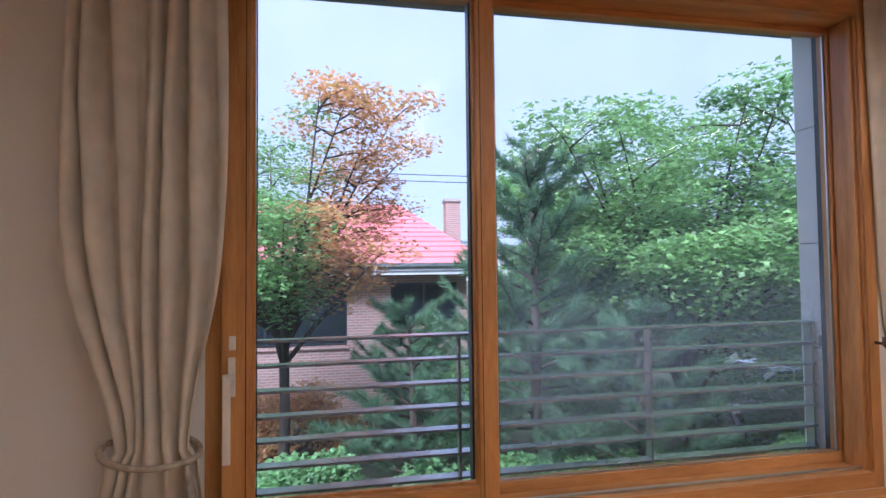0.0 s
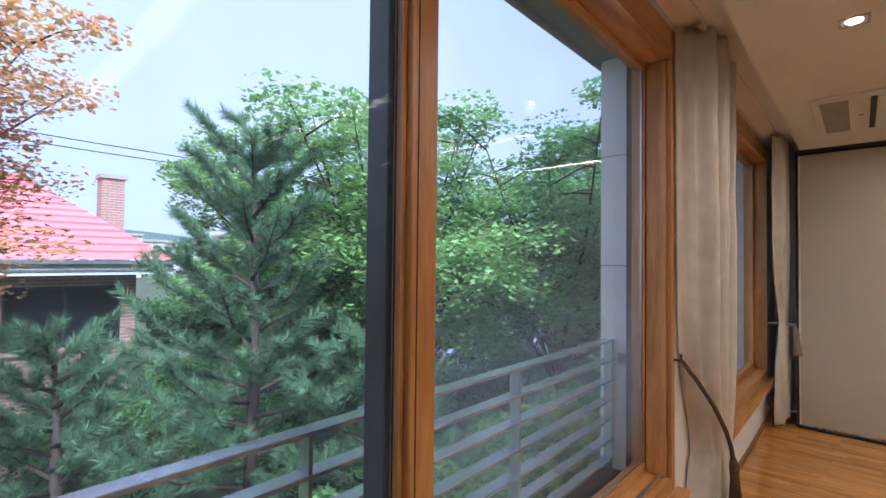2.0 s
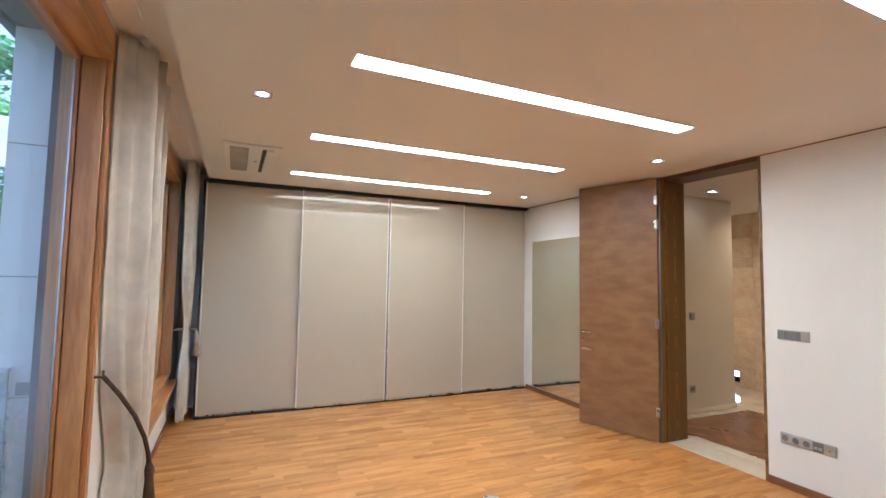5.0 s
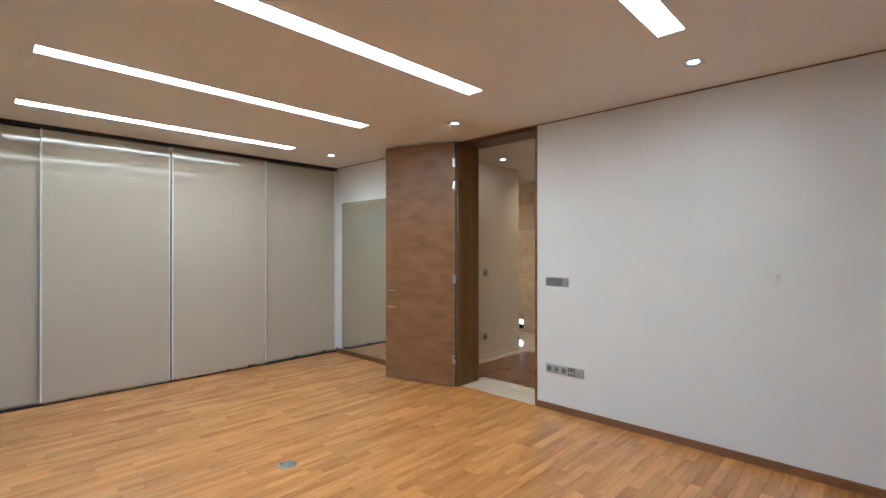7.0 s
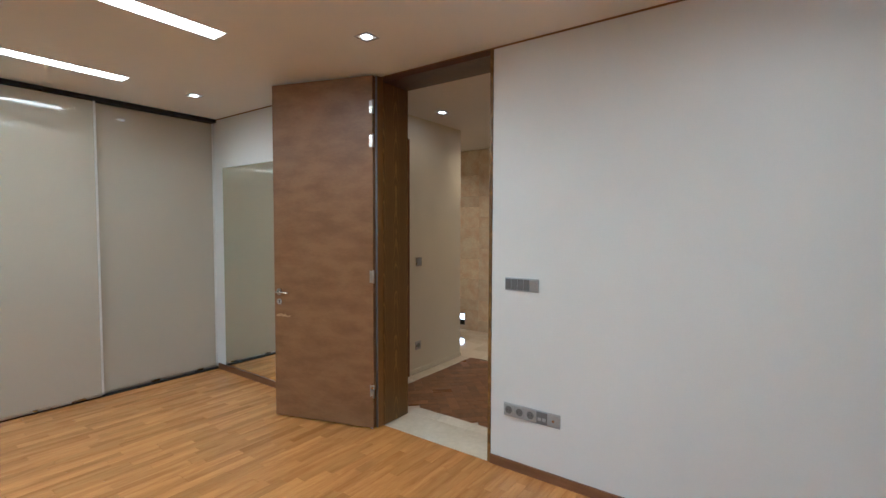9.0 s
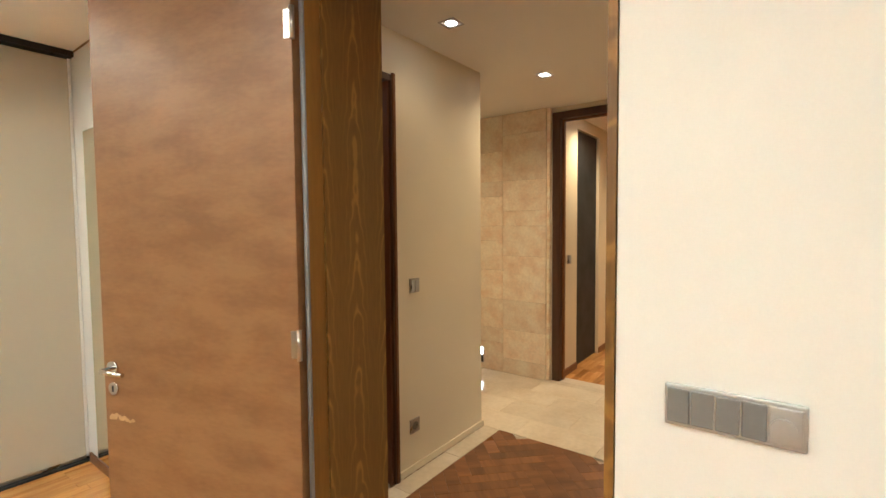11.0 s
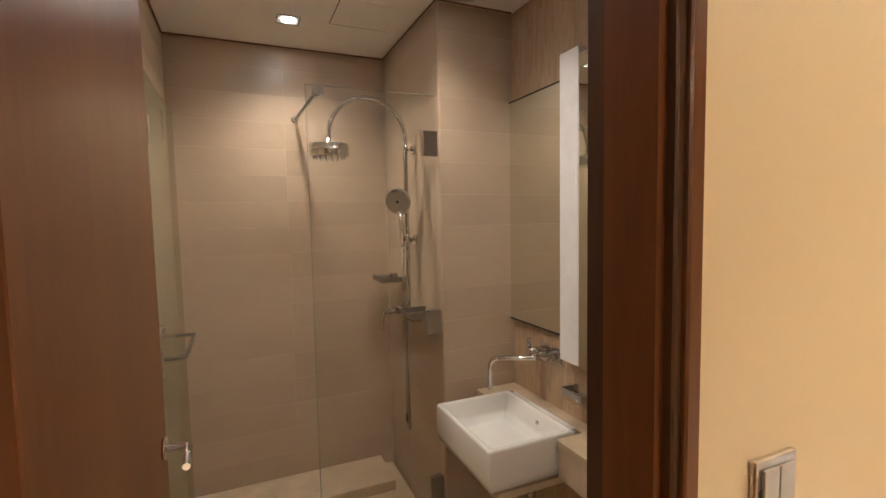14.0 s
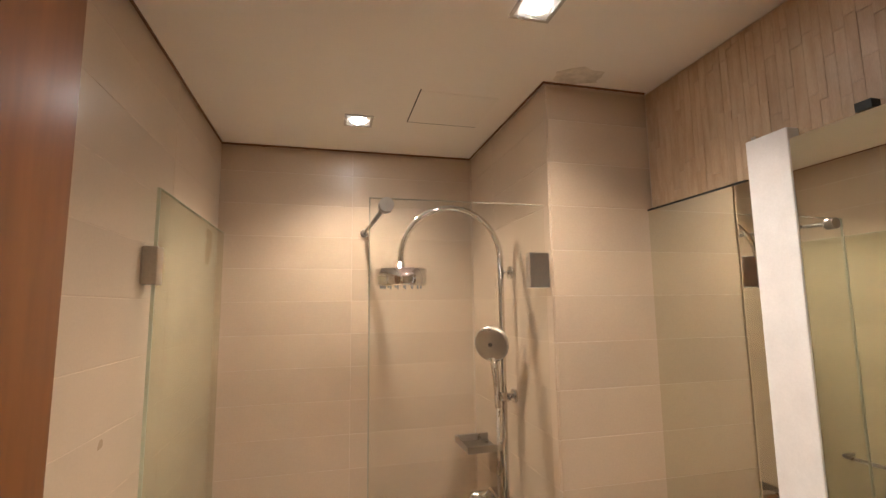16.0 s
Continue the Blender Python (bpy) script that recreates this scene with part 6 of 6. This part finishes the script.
# ---- pieces of floors and walls ----
def shared_box(name, sx, sy, sz, material, chamfer=0.0012):
    """One box with chamfered upper edges, its top at z 0 and its corner at the origin."""
    c = chamfer
    v = [(0, 0, -sz), (sx, 0, -sz), (sx, sy, -sz), (0, sy, -sz), (0, 0, -c), (sx, 0, -c), (sx, sy, -c), (0, sy, -c), (c, c, 0), (sx - c, c, 0), (sx - c, sy - c, 0), (c, sy - c, 0)]
    f = [(0, 3, 2, 1), (0, 1, 5, 4), (1, 2, 6, 5), (2, 3, 7, 6), (3, 0, 4, 7), (4, 5, 9, 8), (5, 6, 10, 9), (6, 7, 11, 10), (7, 4, 8, 11), (8, 9, 10, 11)]
    me = bpy.data.meshes.new(name)
    me.from_pydata(v, [], f)
    me.materials.append(material)
    return me, v, f


def lay(name, parent, rows, thick, material, near, rest_name, rest_label):
    """Pieces (x, y, sx, sy) on a floor: those for which near() holds are objects, the others one joined mesh."""
    meshes, verts, faces, count = {}, [], [], 0
    for x, y, sx, sy in rows:
        if near(x, y) and count < 300:
            key = (round(sx, 3), round(sy, 3))
            if key not in meshes:
                meshes[key] = shared_box(name, sx, sy, thick, material)[0]
            ob = new(name, meshes[key])
            ob.location, ob.parent = (x, y, 0.0), parent
            count += 1
        else:
            _, v, f = None, *shared_geo(sx, sy, thick)
            k = len(verts)
            verts += [(a + x, b + y, c) for a, b, c in v]
            faces += [tuple(i + k for i in q) for q in f]
    me = bpy.data.meshes.new(rest_name)
    me.from_pydata(verts, [], faces)
    me.materials.append(material)
    ob = new(rest_name, me)
    ob.parent = parent
    tagged(ob, rest_label, kind="stuff")


def shared_geo(sx, sy, sz, c=0.0012):
    v = [(0, 0, -sz), (sx, 0, -sz), (sx, sy, -sz), (0, sy, -sz), (0, 0, -c), (sx, 0, -c), (sx, sy, -c), (0, sy, -c), (c, c, 0), (sx - c, c, 0), (sx - c, sy - c, 0), (c, sy - c, 0)]
    f = [(0, 3, 2, 1), (0, 1, 5, 4), (1, 2, 6, 5), (2, 3, 7, 6), (3, 0, 4, 7), (4, 5, 9, 8), (5, 6, 10, 9), (6, 7, 11, 10), (7, 4, 8, 11), (8, 9, 10, 11)]
    return v, f


def plank_rows(x0, x1, y0, y1, w, lengths, seed):
    rn = random.Random(seed)
    rows, x = [], x0
    while x < x1 - 0.01:
        wi = min(w, x1 - x)
        y = y0
        first = True
        while y < y1 - 0.005:
            ln = rn.choice(lengths) * (rn.choice((0.4, 0.7, 1.0)) if first else 1)
            first = False
            ln = min(ln, y1 - y)
            rows.append((x, y, wi - 0.0006, ln - 0.0006))
            y += ln
        x += wi
    return rows


floor = bpy.data.objects["floor"]
lay("plank", floor, plank_rows(XW, 6.99, YB, YW, 0.07, (0.30, 0.40, 0.50, 0.60), 3), 0.013, OAK, lambda x, y: 3.0 < x < 5.2 and -1.43 <= y < 1.2, "oak_planks", "strips of oiled oak parquet")
lay("plank", bpy.data.objects["floor_3"], plank_rows(1.9, 8.4, -10.38, -4.862, 0.07, (0.30, 0.40, 0.50, 0.60), 8), 0.013, OAKX, lambda x, y: False, "oak_planks", "strips of oiled oak parquet of the far room")

# marble: threshold slabs, border and hall tiles
MZ = []
MZ += [(3.013, -1.745, 0.936, 0.314), (3.013, -1.868, 0.66, 0.121), (3.675, -1.868, 0.274, 0.121)]
MZ += [(4.42, -1.868 - 0.52 * (k + 1), 0.134, 0.518) for k in range(3)]
rn = random.Random(2)
y, j = -3.432, 0
while y > -4.74:
    h = min(0.30, y + 4.74)
    x = 1.9 - 0.3 * (j % 2)
    while x < 7.1:
        a, b = max(x, 1.9), min(x + 0.6, 7.1)
        if b - a > 0.01:
            MZ.append((a, y - h, b - a - 0.0015, h - 0.0015))
        x += 0.6
    y -= 0.30
    j += 1
hall = bpy.data.objects["floor_2"]
tiles = {}
for x, y, sx, sy in MZ:
    key = (round(sx, 3), round(sy, 3))
    if key not in tiles:
        tiles[key] = shared_box("marble_tile", sx, sy, 0.016, MARBLE)[0]
    ob = new("marble_tile", tiles[key])
    ob.location, ob.parent = (x, y, 0.003), hall
ob = new("marble_tile", shared_box("marble_tile", 0.74, 0.016 + 0.12, 0.016, MARBLE)[0])
ob.location, ob.parent = (3.73, -4.868, 0.003), hall

# herringbone parquet
HW, HL = 0.085, 0.425
hm = shared_box("block", HL - 0.0006, HW - 0.0006, 0.012, HERR)[0]
c45 = math.cos(radians(45))
for i in range(-40, 41):
    for j in range(-9, 10):
        for across in (0, 1):
            a, b = i * HW + j * HL, i * HW - j * HL
            lx, ly = (a + HL + HW, b + HW - HL) if across else (a, b)
            wx, wy = 3.4 + (lx - ly) * c45, -2.65 + (lx + ly) * c45
            mid = Vector((HL / 2, HW / 2, 0))
            mid.rotate(Euler((0, 0, radians(45 + 90 * across))))
            if 2.3 < wx + mid.x < 4.5 and -3.5 < wy + mid.y < -1.80:
                ob = new("block", hm)
                ob.matrix_world = pose(wx, wy, 0.0, 0, 0, 45 + 90 * across)
                ob.parent = hall

# travertine blocks of the stone wall
sw_ = solid("wall_stone", boxes((4.60, 7.1, -4.7395, -4.672, 0.003, 2.698)), GROUT, "wall of pale travertine blocks", "wall", "structure")
rn = random.Random(6)
cols = [4.598, 5.08, 5.70, 6.32, 7.1]
for a, b in zip(cols, cols[1:]):
    z = 0.004
    while z < 2.69:
        h = min(rn.choice((0.155, 0.31, 0.31, 0.465)), 2.697 - z)
        if 2.697 - z - h < 0.08:
            h = 2.697 - z
        me = shared_box("stone_block", b - a - 0.0025, h - 0.0025, 0.03, STONE)[0]
        ob = new("stone_block", me)
        ob.matrix_world = pose(b - 0.001, -4.665 + rn.uniform(-0.0012, 0.0012), z, 90, 0, 180)
        ob.parent = sw_
        z += h
solid("stone_return", boxes((4.57, 4.598, -4.7395, -4.69, 0.003, 2.698)), STONE, "narrow travertine return beside the door frame", "stone edge", "structure")


# bathroom tiles
def tile_wall(parent, origin, rz, width, cuts):
    """Courses of long tiles on a wall; the wall's face looks along its local -y after the turn rz."""
    zs = [BH - 0.007, 2.392]
    while zs[-1] > 0.05:
        zs.append(zs[-1] - 0.1445)
    for za, zb_ in zip(zs, zs[1:]):
        zb_ = max(zb_, 0.002)
        for a, b in zip(cuts, cuts[1:]):
            key = ("tile", round(b - a, 3), round(za - zb_, 3))
            if key not in tiles:
                tiles[key] = shared_box("tile", b - a - 0.002, za - zb_ - 0.002, 0.006, TILE, 0.0006)[0]
            ob = new("tile", tiles[key])
            m = pose(*origin, 0, 0, rz) @ pose(a + 0.001, 0, zb_ + 0.001, 90, 0, 0)
            ob.matrix_world = m
            ob.parent = parent


tile_wall(bath_e, (6.9096, -1.640, 0), -90, 1.14, (0, 0.57, 1.143))
tile_wall(bath_n, (4.699, -1.6407, 0), 0, 2.2, (0, 0.41, 1.01, 1.61, 2.205))
tile_wall(bath_p, (6.0942, -2.786, 0), -90, 0.38, (0, 0.386))
tile_wall(bath_p, (6.907, -2.7902, 0), 180, 0.82, (0.0, 0.30, 0.82))

# vertical travertine strips on the mirror wall
verts, faces = [], []
rn = random.Random(4)
x = 4.70
while x < 6.084:
    w = rn.choice((0.018, 0.024, 0.030))
    z = 0.0
    w = min(w, 6.085 - x)
    z = -rn.uniform(0, 0.15)
    while z < 2.505:
        h = rn.choice((0.10, 0.15, 0.20))
        a, b = max(z, 0.002), min(z + h, 2.506)
        if b - a > 0.004:
            y0, y1 = -3.1735, -3.1665 + rn.uniform(-0.0008, 0.0008)
            k = len(verts)
            verts += [(p, q, r) for p in (x, x + w - 0.0008) for q in (y0, y1) for r in (a, b - 0.0008)]
            faces += [tuple(i + k for i in q) for q in ((0, 1, 3, 2), (4, 6, 7, 5), (0, 4, 5, 1), (2, 3, 7, 6), (0, 2, 6, 4), (1, 5, 7, 3))]
        z += h
    x += w
me = bpy.data.meshes.new("mosaic_strips")
me.from_pydata(verts, [], faces)
me.materials.append(STRIPT)
ob = new("mosaic_strips", me)
ob.parent = bath_s
tagged(ob, "narrow vertical strips of beige travertine", kind="stuff")
